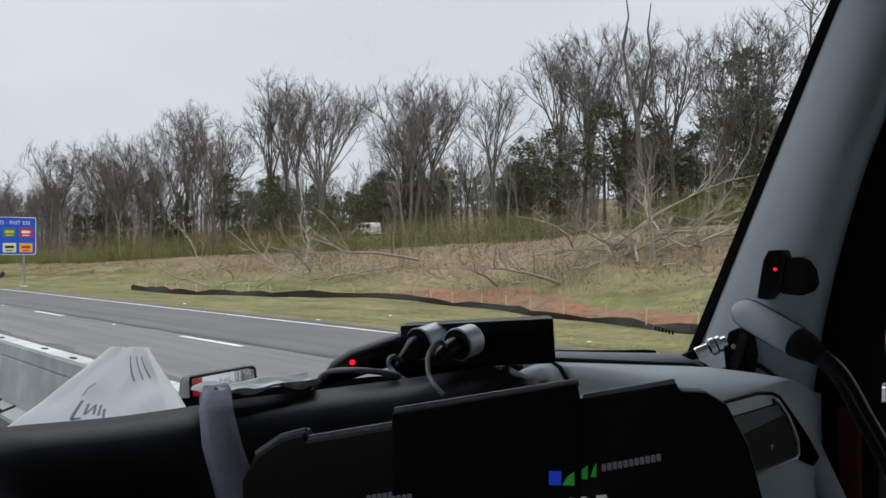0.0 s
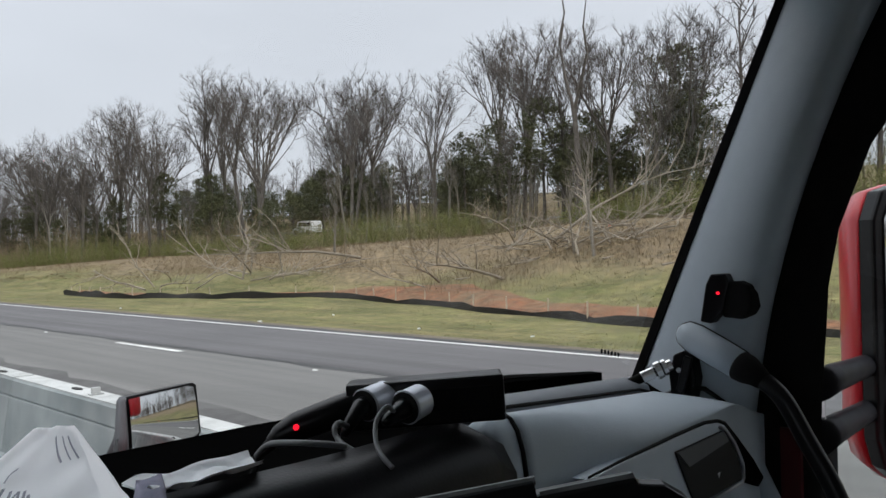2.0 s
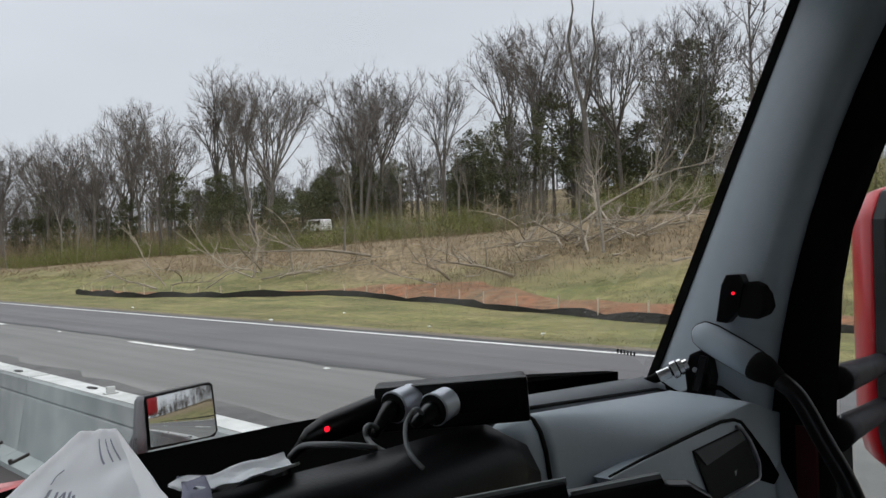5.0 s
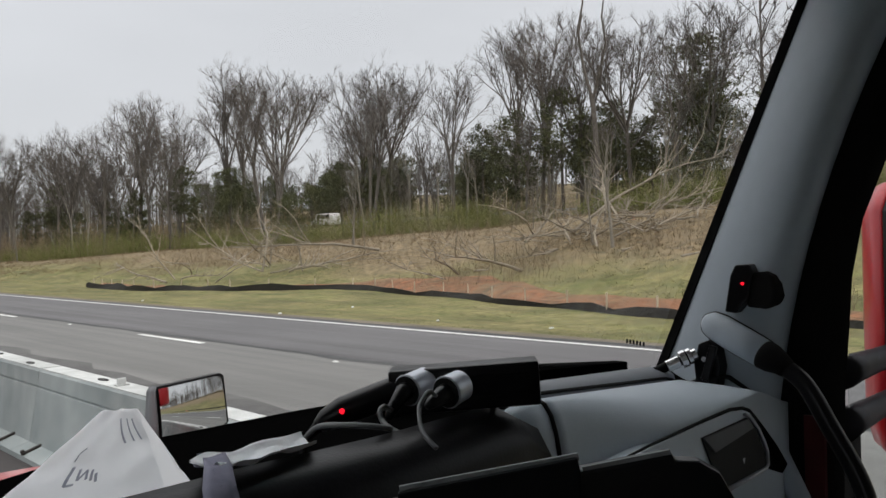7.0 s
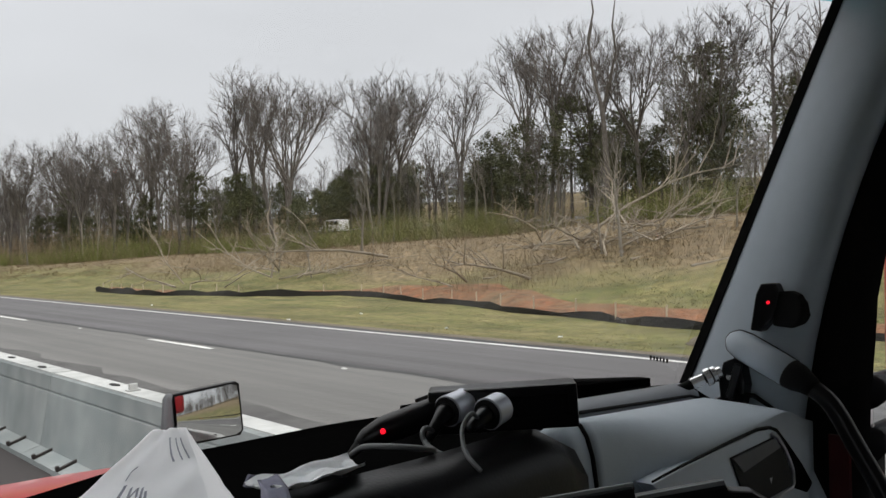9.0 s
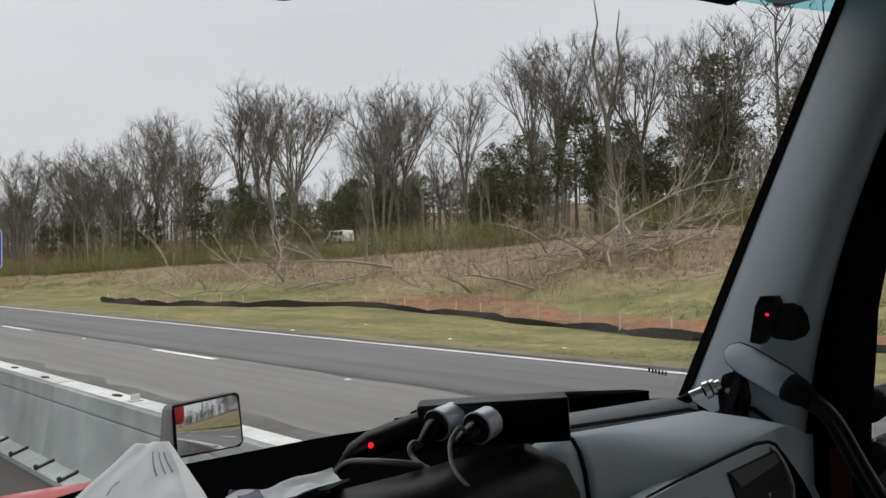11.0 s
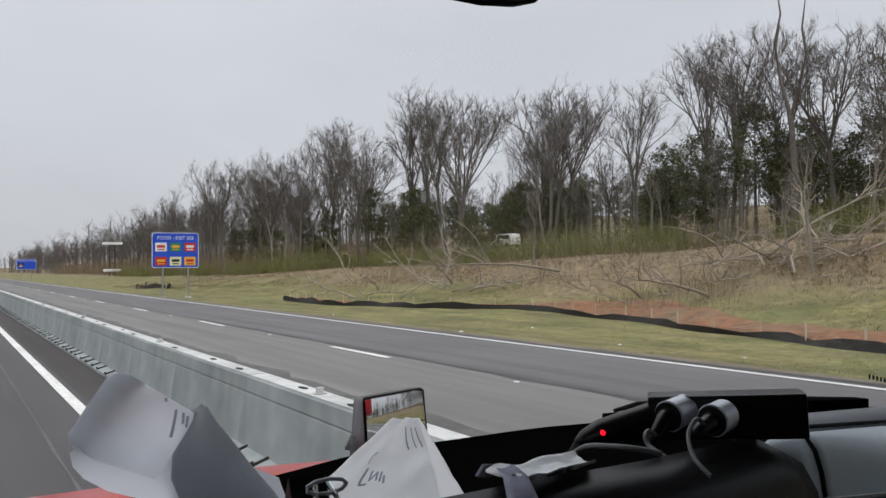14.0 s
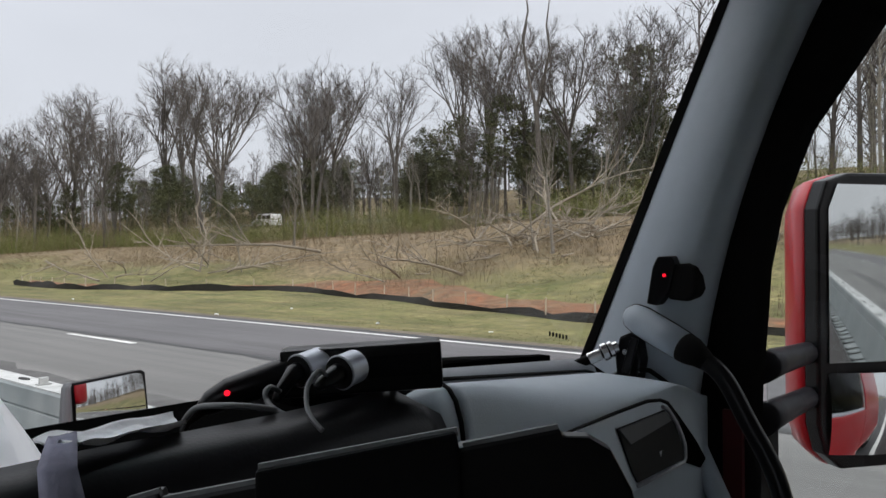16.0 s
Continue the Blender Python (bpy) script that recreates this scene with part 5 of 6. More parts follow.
# hood and hood mirror
rings = []
for y, zc, hw in ((1.44, 1.59, 1.04), (1.8, 1.583, 1.03), (2.2, 1.546, 1.0), (2.5, 1.470, 0.96), (2.8, 1.36, 0.90), (3.02, 1.16, 0.82), (3.05, 0.7, 0.80)):
    ring = []
    for k in range(13):
        a = -1 + 2 * k / 12
        ring.append((XC + hw * a, y, zc - 0.10 * abs(a) ** 3))
    ring += [(XC + hw, y, 0.6), (XC - hw, y, 0.6)]
    rings.append(ring)
tpart("hood", Geo().loft(rings), "red_paint", None, "glossy red sloping hood", smooth=True)
hmm = Matrix.Translation((1.53, 3.22, 1.30)) @ pose(0, 0, 0, -5.3, 0, -4.4) @ Matrix.Translation((-0.145, 0, 0))
hm = tpart("hood_mirror", Geo().loft([[hmm @ Vector((a, y, b)) for a, b in ((0.004, -0.008), (0.004, 0.178), (0.012, 0.187), (0.262, 0.207), (0.277, 0.197), (0.285, 0.02), (0.271, 0.0))] for y in (0, 0.02, 0.05)]), "gloss_black", None, "black hood mirror on the fender", bevel=0.003)
rows_ = []
for k in range(15):
    v = k / 14
    x0, x1 = 0.018 - 0.004 * v, 0.276 - 0.010 * v
    rows_.append([])
    for q in range(19):
        u = q / 18
        bot, top = 0.006 + 0.012 * step(0.9, 1.0, u), 0.179 + 0.021 * u - 0.010 * step(0.9, 1.0, u)
        sag = ((u - 0.5) * 0.26) ** 2 / 2.4 + ((v - 0.5) * 0.19) ** 2 / 2.4
        rows_[-1].append(hmm @ Vector((x0 + (x1 - x0) * u, -0.031 + 0.018 * u + sag, bot + (top - bot) * v)))
tpart("mirror_glass", Geo().loft(rows_, closed=False), "mirror", hm, "slightly convex mirror glass", smooth=True)
tpart("mirror_side", Geo().loft([[hmm @ Vector(p) for p in ((-0.010, -0.02, -0.016), (0.006, -0.02, -0.016), (0.024, 0.11, -0.016), (-0.03, 0.11, -0.016))], [hmm @ Vector(p) for p in ((-0.006, -0.02, 0.05), (0.006, -0.02, 0.05), (0.024, 0.08, 0.05), (-0.008, 0.08, 0.05))], [hmm @ Vector(p) for p in ((-0.002, -0.016, 0.170), (0.006, -0.016, 0.172), (0.024, 0.07, 0.172), (0.002, 0.07, 0.170))], [hmm @ Vector(p) for p in ((0.006, -0.014, 0.186), (0.010, -0.014, 0.188), (0.024, 0.06, 0.188), (0.010, 0.06, 0.186))]]), "trim_dark", hm, "charcoal plastic mirror housing", smooth=True)
tpart("mirror_foot", Geo().tube([(1.397, 3.28, 1.33), (1.372, 3.26, 1.22), (1.30, 3.16, 1.10), (1.12, 3.0, 1.0)], [0.026, 0.028, 0.035, 0.045], 12), "gloss_black", hm, smooth=True)

# door mirror outside the passenger window, turned towards the driver
dmm = Matrix.Translation((1.80, 0.913, 0)) @ pose(0, 0, 0, 0, 0, -36)
shell = ((0.0, 1.60), (0.0, 2.02), (0.02, 2.075), (0.07, 2.09), (0.22, 2.09), (0.27, 2.06), (0.28, 1.56), (0.24, 1.515), (0.05, 1.515), (0.015, 1.545))
dm = tpart("door_mirror", Geo().loft([[dmm @ Vector((a * k + 0.14 * (1 - k), y, 1.8 + (z - 1.8) * k)) for a, z in shell] for y, k in ((0.02, 1.0), (0.05, 1.0), (0.085, 0.96), (0.11, 0.85))]), "red_paint", None, "red door mirror housing", smooth=True)
tpart("bezel", Geo().loft([[dmm @ Vector((a, y, z)) for a, z in shell] for y in (-0.02, 0.021)]), "gloss_black", dm, "black mirror bezel", bevel=0.006)
gm = dmm @ Matrix.Translation((0, -0.0225, 0)) @ up_m
tpart("mirror_glass", Geo().prism([(0.022, 1.722), (0.022, 2.02), (0.042, 2.068), (0.25, 2.065), (0.26, 1.722)], gm, 0.004), "mirror", dm, "large flat mirror glass")
rows_ = []
for k in range(13):
    v = k / 12
    rows_.append([])
    for q in range(13):
        u = q / 12
        rows_[-1].append(gm @ Vector((0.022 + 0.238 * u, 1.545 + 0.158 * v, 0.004 - 0.09 * ((u - 0.5) ** 2 + 0.45 * (v - 0.5) ** 2) + 0.026)))
tpart("convex_glass", Geo().loft(rows_, closed=False), "mirror", dm, "lower convex mirror glass", smooth=True)
tpart("arm", Geo().tube([(1.42, 0.874, 1.760), (1.52, 0.886, 1.756), (1.65, 0.90, 1.749), (1.84, 0.925, 1.738)], [0.026, 0.024, 0.022, 0.021], 14), "arm_black", dm, smooth=True)
tpart("arm", Geo().tube([(1.42, 0.874, 1.677), (1.52, 0.886, 1.672), (1.65, 0.90, 1.664), (1.84, 0.925, 1.650)], [0.026, 0.024, 0.022, 0.021], 14), "arm_black", dm, smooth=True)
tpart("cowl_skin", Geo().box((1.478, 1.19, 1.10), (0.02, 0.50, 1.0)), "red_paint", None, "red painted cab side", bevel=0.006)

# wiper and things at the top of the windshield
tpart("wiper", Geo().tube([(0.93, 1.385, 1.756), (0.97, 1.372, 1.764), (1.05, 1.345, 1.766), (1.20, 1.295, 1.762), (1.33, 1.235, 1.757)], [0.003, 0.005, 0.005, 0.005, 0.004], 6), "rubber", None, "black wiper parked at the glass foot")
tpart("defroster_bar", Geo().loft([[(x, y - 0.012, 1.72), (x, y + 0.012, 1.72), (x, y + 0.012, z), (x, y - 0.012, z)] for x, y, z in ((0.80, 1.26, 1.782), (1.10, 1.225, 1.775), (1.306, 1.20, 1.766))]), "matte_black", None, "black bar along the defroster slot")
sv = [(0.193, 2.36), (0.194, 2.228), (0.203, 2.219), (0.29, 2.231), (0.303, 2.236), (0.311, 2.250), (0.313, 2.36)]
tpart("sun_visor", Geo().loft([[(x, y, z + dz) for x, z in sv] for y, dz in ((1.04, 0.004), (1.05, 0.004), (1.06, 0.012))]), "trim_black", None, "black sun visor end", bevel=0.003)
sb_p = [(0.397, 2.38), (0.400, 2.290), (0.409, 2.266), (0.432, 2.251), (0.48, 2.251), (0.52, 2.256), (0.548, 2.265), (0.563, 2.283), (0.570, 2.308), (0.574, 2.38)]
sb = Geo().loft([[(x, y, z + dz) for x, z in sb_p] for y, dz in ((1.088, 0.003), (1.096, 0.0), (1.108, 0.006), (1.12, 0.018))])
tpart("sensor_box", sb, "gloss_black", None, "black camera box under the header", smooth=False, bevel=0.006)
tpart("sensor_mount", Geo().box((0.485, 1.10, 2.42), (0.08, 0.06, 0.13)), "trim_black")
tpart("sun_visor", Geo().box((1.02, 1.02, 2.415), (0.36, 0.03, 0.12), Euler((radians(-20), 0, radians(-16))).to_matrix()), "trim_black", bevel=0.012)

# small sticker on the glass
st = Geo()
for k in range(6):
    x = 1.275 + 0.006 * k
    st.box((x, glass_y(x, 1.807) - 0.004, 1.807 - 0.0016 * k), (0.0045, 0.001, 0.007))
tpart("sticker", st, "ink", None, "tiny dark print on the windshield")

# ---------------------------------------------------------------- things on the dash
def loose(name, label, category, loc, group=""):
    return thing(name, label, category, pose(*loc), group)


def lpart(name, geo, mat, parent, loc, label="", smooth=False, bevel=0.0):
    for i, p in enumerate(geo.v):
        geo.v[i] = (p[0] - loc[0], p[1] - loc[1], p[2] - loc[2])
    return part(name, geo, mat, parent, label, smooth, bevel)


# socket splitter with two chargers
L = (0.60, 0.90, 1.83)
sp = loose("socket_splitter", "black power socket splitter with grey-rimmed sockets on the dash", "charger", L)
lpart("body", Geo().box((0, 0, 0), (0.135, 0.032, 0.040)), "gloss_black", sp, (0, 0, 0), bevel=0.003).matrix_local = pose(0.020, 0.018, 0.022, 0, -3, -46)
lpart("label_plate", Geo().box((0, 0, 0), (0.052, 0.002, 0.018)), "trim_black", sp, (0, 0, 0)).matrix_local = pose(0.020, 0.018, 0.022, 0, -3, -46) @ pose(0.032, -0.017, 0.002)
for cx, cy, cz, down, deep_in in ((0.566, 0.934, 1.854, 0.020, 0.024), (0.573, 0.892, 1.856, 0.004, 0.018)):
    ax = Vector((-0.965, -0.16, -0.14)).normalized()
    c = Vector((cx, cy, cz))
    rim = lpart("socket", Geo().tube([c - ax * deep_in, c - ax * 0.004, c, c + ax * 0.0015], [0.0134, 0.0136, 0.0138, 0.0136], 48), "socket_metal", sp, L, "brushed grey socket barrel", smooth=False)
    lpart("rim", Geo().tube([c + ax * 0.0005, c + ax * 0.0016, c + ax * 0.0024], [0.0139, 0.0143, 0.0137], 40), "socket_rim", rim, (0, 0, 0)).location = (-L[0], -L[1], -L[2])
    lpart("bore", Geo().tube([c + ax * 0.0018, c + ax * 0.0036], [0.0130, 0.0129], 32), "rubber", rim, (0, 0, 0)).location = (-L[0], -L[1], -L[2])
    lpart("plug", Geo().tube([c + ax * 0.001, c + ax * 0.008, c + ax * 0.015 + Vector((0, 0, -0.2 * down)), c + ax * 0.024 + Vector((0, 0, -0.5 * down)), c + ax * 0.030 + Vector((0, 0, -0.8 * down))], [0.0085, 0.0078, 0.0062, 0.0052, 0.003], 14), "gloss_black", sp, L, smooth=True)
lpart("lead", Geo().tube([(0.64, 0.90, 1.84), (0.66, 0.92, 1.828), (0.69, 0.93, 1.82)], 0.004, 6), "rubber", sp, L)

L = (0.52, 0.965, 1.82)
ch = loose("car_charger", "black plug-in car charger with a glowing red light", "charger", L)
lpart("body", Geo().tube([(0.512, 0.995, 1.823), (0.518, 0.991, 1.828), (0.530, 0.983, 1.835), (0.575, 0.955, 1.851), (0.598, 0.943, 1.857)], [0.006, 0.010, 0.0125, 0.0135, 0.012], 14), "gloss_black", ch, L, smooth=True)
led = Vector((0.5225, 0.9735, 1.8375))
lpart("light", Geo().tube([led, led + Vector((-0.0018, -0.0024, 0.0004))], 0.0024, 12), "led_red", ch, L, "small red indicator light")
lpart("tail", Geo().tube([(0.514, 0.994, 1.825), (0.495, 0.99, 1.815), (0.475, 0.97, 1.80)], [0.006, 0.003, 0.003], 8), "rubber", ch, L, smooth=True)


def wire(pts, r, label, base):
    ob = loose("cable", label, "cable", base, "cables on the dash")
    fine = []
    pts = [Vector(p) for p in pts]
    for i in range(len(pts) - 1):
        p0, p1, p2, p3 = pts[max(i - 1, 0)], pts[i], pts[i + 1], pts[min(i + 2, len(pts) - 1)]
        for k in range(6):
            t = k / 6
            fine.append(0.5 * ((2 * p1) + (p2 - p0) * t + (2 * p0 - 5 * p1 + 4 * p2 - p3) * t * t + (3 * p1 - p0 - 3 * p2 + p3) * t ** 3))
    fine.append(pts[-1])
    lpart("cord", Geo().tube(fine, r, 8), "cable", ob, base, smooth=True)
    return ob


wire([(0.538, 0.925, 1.842), (0.527, 0.922, 1.847), (0.520, 0.919, 1.844), (0.519, 0.915, 1.838), (0.517, 0.904, 1.834), (0.520, 0.893, 1.830)], 0.0022, "thin grey charging cable looping onto the dash hood", (0.52, 0.91, 1.84))
wire([(0.553, 0.886, 1.856), (0.545, 0.886, 1.861), (0.533, 0.884, 1.852), (0.524, 0.875, 1.842), (0.519, 0.866, 1.8355), (0.5165, 0.857, 1.831), (0.517, 0.849, 1.826)], 0.0019, "thin grey charging cable curving down the dash hood", (0.53, 0.87, 1.84))
wire([(0.483, 0.972, 1.822), (0.477, 0.945, 1.836), (0.480, 0.915, 1.841), (0.494, 0.898, 1.840), (0.510, 0.893, 1.836)], 0.0024, "grey cable lying along the dash hood", (0.48, 0.92, 1.84))

# antenna connector
L = (1.25, 1.05, 1.76)
cn = loose("antenna_connector", "chrome coaxial connector on a black clamp", "connector", L)
def between(a, b, f):
    return Vector(a).lerp(Vector(b), f)


PA, PB = (1.236, 1.070, 1.777), (1.264, 1.034, 1.797)
for f0, f1, r, n, mt in ((0.0, 0.42, 0.0092, 18, "chrome"), (0.42, 0.47, 0.0075, 14, "rubber"), (0.47, 0.66, 0.0140, 12, "chrome"), (0.66, 0.70, 0.011, 14, "rubber"), (0.70, 0.84, 0.0130, 12, "chrome"), (0.84, 1.0, 0.0095, 14, "chrome")):
    lpart("plug" if f0 == 0 else "ring", Geo().tube([between(PA, PB, f0), between(PA, PB, f1)], [r, r], n), mt, cn, L, bevel=0.0008)
lpart("boot", Geo().tube([between(PA, PB, 0.02), between(PA, PB, -0.5), (1.205, 1.095, 1.764), (1.17, 1.11, 1.760)], [0.0078, 0.0074, 0.0064, 0.0058], 10), "rubber", cn, L, smooth=True)
lpart("clamp", Geo().loft([[(x, 1.036, 1.738), (x, 1.004, 1.737), (x, 0.996, 1.778), (x, 1.002, 1.812), (x, 1.016, 1.819), (x, 1.032, 1.812), (x, 1.040, 1.78)] for x in (1.264, 1.275, 1.292)]), "gloss_black", cn, L, "black clamp", bevel=0.004)
lpart("clamp_jaw", Geo().box((1.258, 1.010, 1.785), (0.012, 0.012, 0.055), Euler((0.25, 0.1, 0.3)).to_matrix()), "gloss_black", cn, L, bevel=0.002)
lpart("screw", Geo().tube([(1.268, 1.038, 1.752), (1.252, 1.040, 1.748)], 0.006, 10), "chrome", cn, L)
lpart("screw", Geo().tube([(1.264, 1.018, 1.79), (1.252, 1.016, 1.791)], 0.0042, 10), "chrome", cn, L)
lpart("screw", Geo().tube([(1.264, 1.014, 1.772), (1.254, 1.012, 1.772)], 0.0035, 10), "chrome", cn, L)
wire([(1.18, 1.107, 1.760), (1.12, 1.125, 1.760), (1.08, 1.13, 1.764), (1.0, 1.11, 1.772), (0.80, 1.05, 1.775)], 0.006, "black coaxial cable along the windshield foot", (1.1, 1.1, 1.765))

# pillar sensor
L = (1.30, 0.95, 1.90)
cl = loose("pillar_sensor", "small black sensor with a red light clipped to the pillar", "sensor", L)
lpart("head", Geo().loft([[(x, 0.990, 1.864), (x, 0.973, 1.862), (x, 0.953, 1.884), (x, 0.944, 1.925), (x, 0.950, 1.937), (x, 0.972, 1.936), (x, 0.980, 1.920)] for x in (1.272, 1.285, 1.315)]), "gloss_black", cl, L, bevel=0.003)
lpart("mount", Geo().loft([[(x, 0.956, 1.872), (x, 0.928, 1.870), (x, 0.917, 1.876), (x, 0.912, 1.888), (x, 0.912, 1.908), (x, 0.916, 1.920), (x, 0.928, 1.926), (x, 0.956, 1.924)] for x in (1.275, 1.30, 1.32)]), "rubber", cl, L, bevel=0.004)
lpart("light", Geo().tube([(1.273, 0.960, 1.908), (1.270, 0.960, 1.908)], 0.0024, 10), "led_red", cl, L, "red indicator light")

# tablet and its bracket in front of the dash
tm = Matrix.Translation((0.43, 0.72, 1.84)) @ Matrix(((0.68, 0, -0.73, 0), (-0.73, 0, -0.68, 0), (0, 1, 0, 0), (0, 0, 0, 1)))
L = (0.43, 0.74, 1.55)
tb = loose("tablet", "black tablet screen on a dash bracket", "tablet", L)
off = Matrix.Translation((-L[0], -L[1], -L[2]))
out = [(-0.135, -0.30), (-0.135, -0.036), (-0.127, -0.022), (-0.113, -0.012), (-0.098, -0.008), (-0.097, -0.0125), (-0.048, -0.004), (0.052, 0.012), (0.106, 0.0215), (0.107, 0.017), (0.121, 0.0165), (0.132, 0.010), (0.143, -0.011), (0.153, -0.05), (0.165, -0.30)]
lpart("case", Geo().prism(out, off @ tm, 0.014), "gloss_black", tb, (0, 0, 0), bevel=0.003)
lpart("bracket", Geo().prism([(-0.048, -0.26), (-0.048, 0.004), (0.052, 0.022), (0.054, 0.012), (0.054, -0.26)], off @ tm @ Matrix.Translation((0, 0, 0.010)), 0.012), "trim_black", tb, (0, 0, 0), bevel=0.0015)
# Edge tubes paint the lit line along the tops of case and bracket.
for pts, d in ((((-0.127, -0.022), (-0.113, -0.0125), (-0.098, -0.0085)), 0.004), (((-0.097, -0.0130), (-0.049, -0.0045)), 0.004), (((-0.047, 0.0045), (0.053, 0.0215)), 0.010), (((0.056, 0.0120), (0.105, 0.0210)), 0.004)):
    lpart("edge", Geo().tube([off @ tm @ Vector((u, v, d)) for u, v in pts], 0.0024, 6), "tablet_edge_lit", tb, (0, 0, 0), "grey top edge, painted as lit")
lpart("stem", Geo().box((0.47, 0.80, 1.58), (0.05, 0.16, 0.05)), "rubber", tb, L)
FACE = off @ tm
def glass_at(u):
    return 0.0175 if u < 0.053 else 0.0085


for u, v, w, mt in ((0.040, -0.0285, 0.0065, "led_blue"), (0.047, -0.0285, 0.0062, "led_green"), (0.0545, -0.0275, 0.0068, "led_green"), (0.061, -0.0262, 0.0030, "led_green")):
    lpart("icon", Geo().prism([(u - w / 2, v - 0.0033), (u + w / 2, v - 0.0033), (u + w / 2, v + 0.004), (u - w / (2 if mt == "led_blue" else 9), v + (0.004 if mt == "led_blue" else 0.001))], FACE @ Matrix.Translation((0, 0, glass_at(u))), 0.001), mt, tb, (0, 0, 0))
for k in range(11):
    u, v = 0.0665 + 0.0029 * k, -0.0245 + 0.0006 * k
    lpart("digit", Geo().prism(rounded(0.0022, 0.0038, 0.0005, 2), FACE @ Matrix.Translation((u, v, glass_at(u))), 0.001), "led_dim", tb, (0, 0, 0))
lettering("29.7", 0.0125, "led_white", tb, FACE @ Matrix.Translation((0.057, -0.0425, 0.0185)) @ pose(0, 0, 0, 0, 0, 7), "digits", "white speed digits")
for k in range(9):
    u, v = -0.062 + 0.0030 * k, -0.0445 + 0.0005 * k
    lpart("digit", Geo().prism(rounded(0.0023, 0.0042, 0.0005, 2), FACE @ Matrix.Translation((u, v, 0.0175 if u > -0.048 else 0.0085)), 0.001), "led_dim", tb, (0, 0, 0))


# crumpled papers
def paper_sheet(name, label, corners, loc, nu=8, nv=7, bulge=0.02, crumple=0.004, seed=0, bars=(), stock="paper"):
    """A bent sheet spanned between four corners, with folds and thickness."""
    ob = loose(name, label, "paper", loc, "papers on the dash")
    a, b, c, d = (Vector(p) for p in corners)
    nrm = (b - a).cross(d - a).normalized()
    def at(u, v, lift=0.0):
        p = a.lerp(b, u).lerp(d.lerp(c, u), v)
        k = math.sin(math.pi * u) * bulge * (0.15 + 0.85 * v) + crumple * noise.noise(Vector((u * 4 + seed, v * 4, seed)))
        return p + nrm * (k + lift)

    g = Geo().loft([[at(j / nu, i / nv) for j in range(nu + 1)] for i in range(nv + 1)], closed=False)
    g.loft([[at(1 - j / nu, i / nv, -0.0012) for j in range(nu + 1)] for i in range(nv + 1)], closed=False)
    sheet = lpart("sheet", g, stock, ob, loc, smooth=True)
    face = -1 if nrm.dot(Vector((-0.6, -0.6, 0.5))) < 0 else 1
    for u0, v0, u1, v1, w in bars:
        q = Geo()
        k = 5
        rows_ = []
        for i in range(k + 1):
            f = i / k
            u, v = u0 + (u1 - u0) * f, v0 + (v1 - v0) * f
            dx, dy = (u1 - u0), (v1 - v0)
            ln = math.hypot(dx, dy)
            rows_.append([at(u - dy / ln * w, v + dx / ln * w, 0.0012 * face - (0.0012 if face < 0 else 0)), at(u + dy / ln * w, v - dx / ln * w, 0.0012 * face - (0.0012 if face < 0 else 0))])
        q.loft(rows_, closed=False)
        lpart("print", q, "paper_ink", ob, loc, "grey printed bar")
    return ob


p1 = paper_sheet("paper_bag", "crumpled white printed paper bag behind the dash hood", [(0.337, 1.030, 1.861), (0.366, 1.032, 1.858), (0.398, 1.045, 1.768), (0.222, 1.036, 1.776)], (0.35, 1.0, 1.80), nu=24, nv=24, bulge=0.007, crumple=0.005, seed=3,
                 bars=[(0.33, 0.44, 0.36, 0.60, 0.012), (0.36, 0.60, 0.42, 0.60, 0.010), (0.40, 0.47, 0.43, 0.57, 0.010), (0.43, 0.57, 0.47, 0.49, 0.010), (0.47, 0.49, 0.50, 0.58, 0.010), (0.52, 0.50, 0.54, 0.60, 0.010), (0.56, 0.54, 0.58, 0.62, 0.010), (0.30, 0.34, 0.36, 0.31, 0.007), (0.30, 0.34, 0.30, 0.40, 0.007), (0.62, 0.08, 0.74, 0.30, 0.010), (0.72, 0.08, 0.82, 0.28, 0.007), (0.80, 0.08, 0.90, 0.27, 0.010)])
side_a, side_b, side_c = Vector((0.366, 1.032, 1.858)), Vector((0.415, 1.034, 1.782)), Vector((0.394, 1.045, 1.768))
facet = Geo().loft([[side_a.lerp(side_b, v).lerp(side_a.lerp(side_c, v), u) + Vector((0.004, 0, 0.005)) * math.sin(math.pi * u) * v + Vector((0, 0, 0.004)) * noise.noise(Vector((u * 5, v * 5, 3))) * math.sin(math.pi * v) for u in (k / 8 for k in range(9))] for v in (k / 10 for k in range(11))], closed=False)
lpart("side_fold", facet, "paper", p1, (0.35, 1.0, 1.80), "shaded side fold of the bag", smooth=True)
# paper sleeve: a sheet folded over on itself, with a lower layer and a crumpled end
SL = (0.15, 1.0, 1.76)
paper2 = loose("paper_sleeve", "white rolled paper sleeve with grey print near the windshield", "paper", SL, "papers on the dash")
fold_lo, fold_hi, end_hi, end_lo = Vector((0.094, 1.040, 1.862)), Vector((0.130, 1.040, 1.914)), Vector((0.180, 1.046, 1.879)), Vector((0.150, 1.046, 1.834))


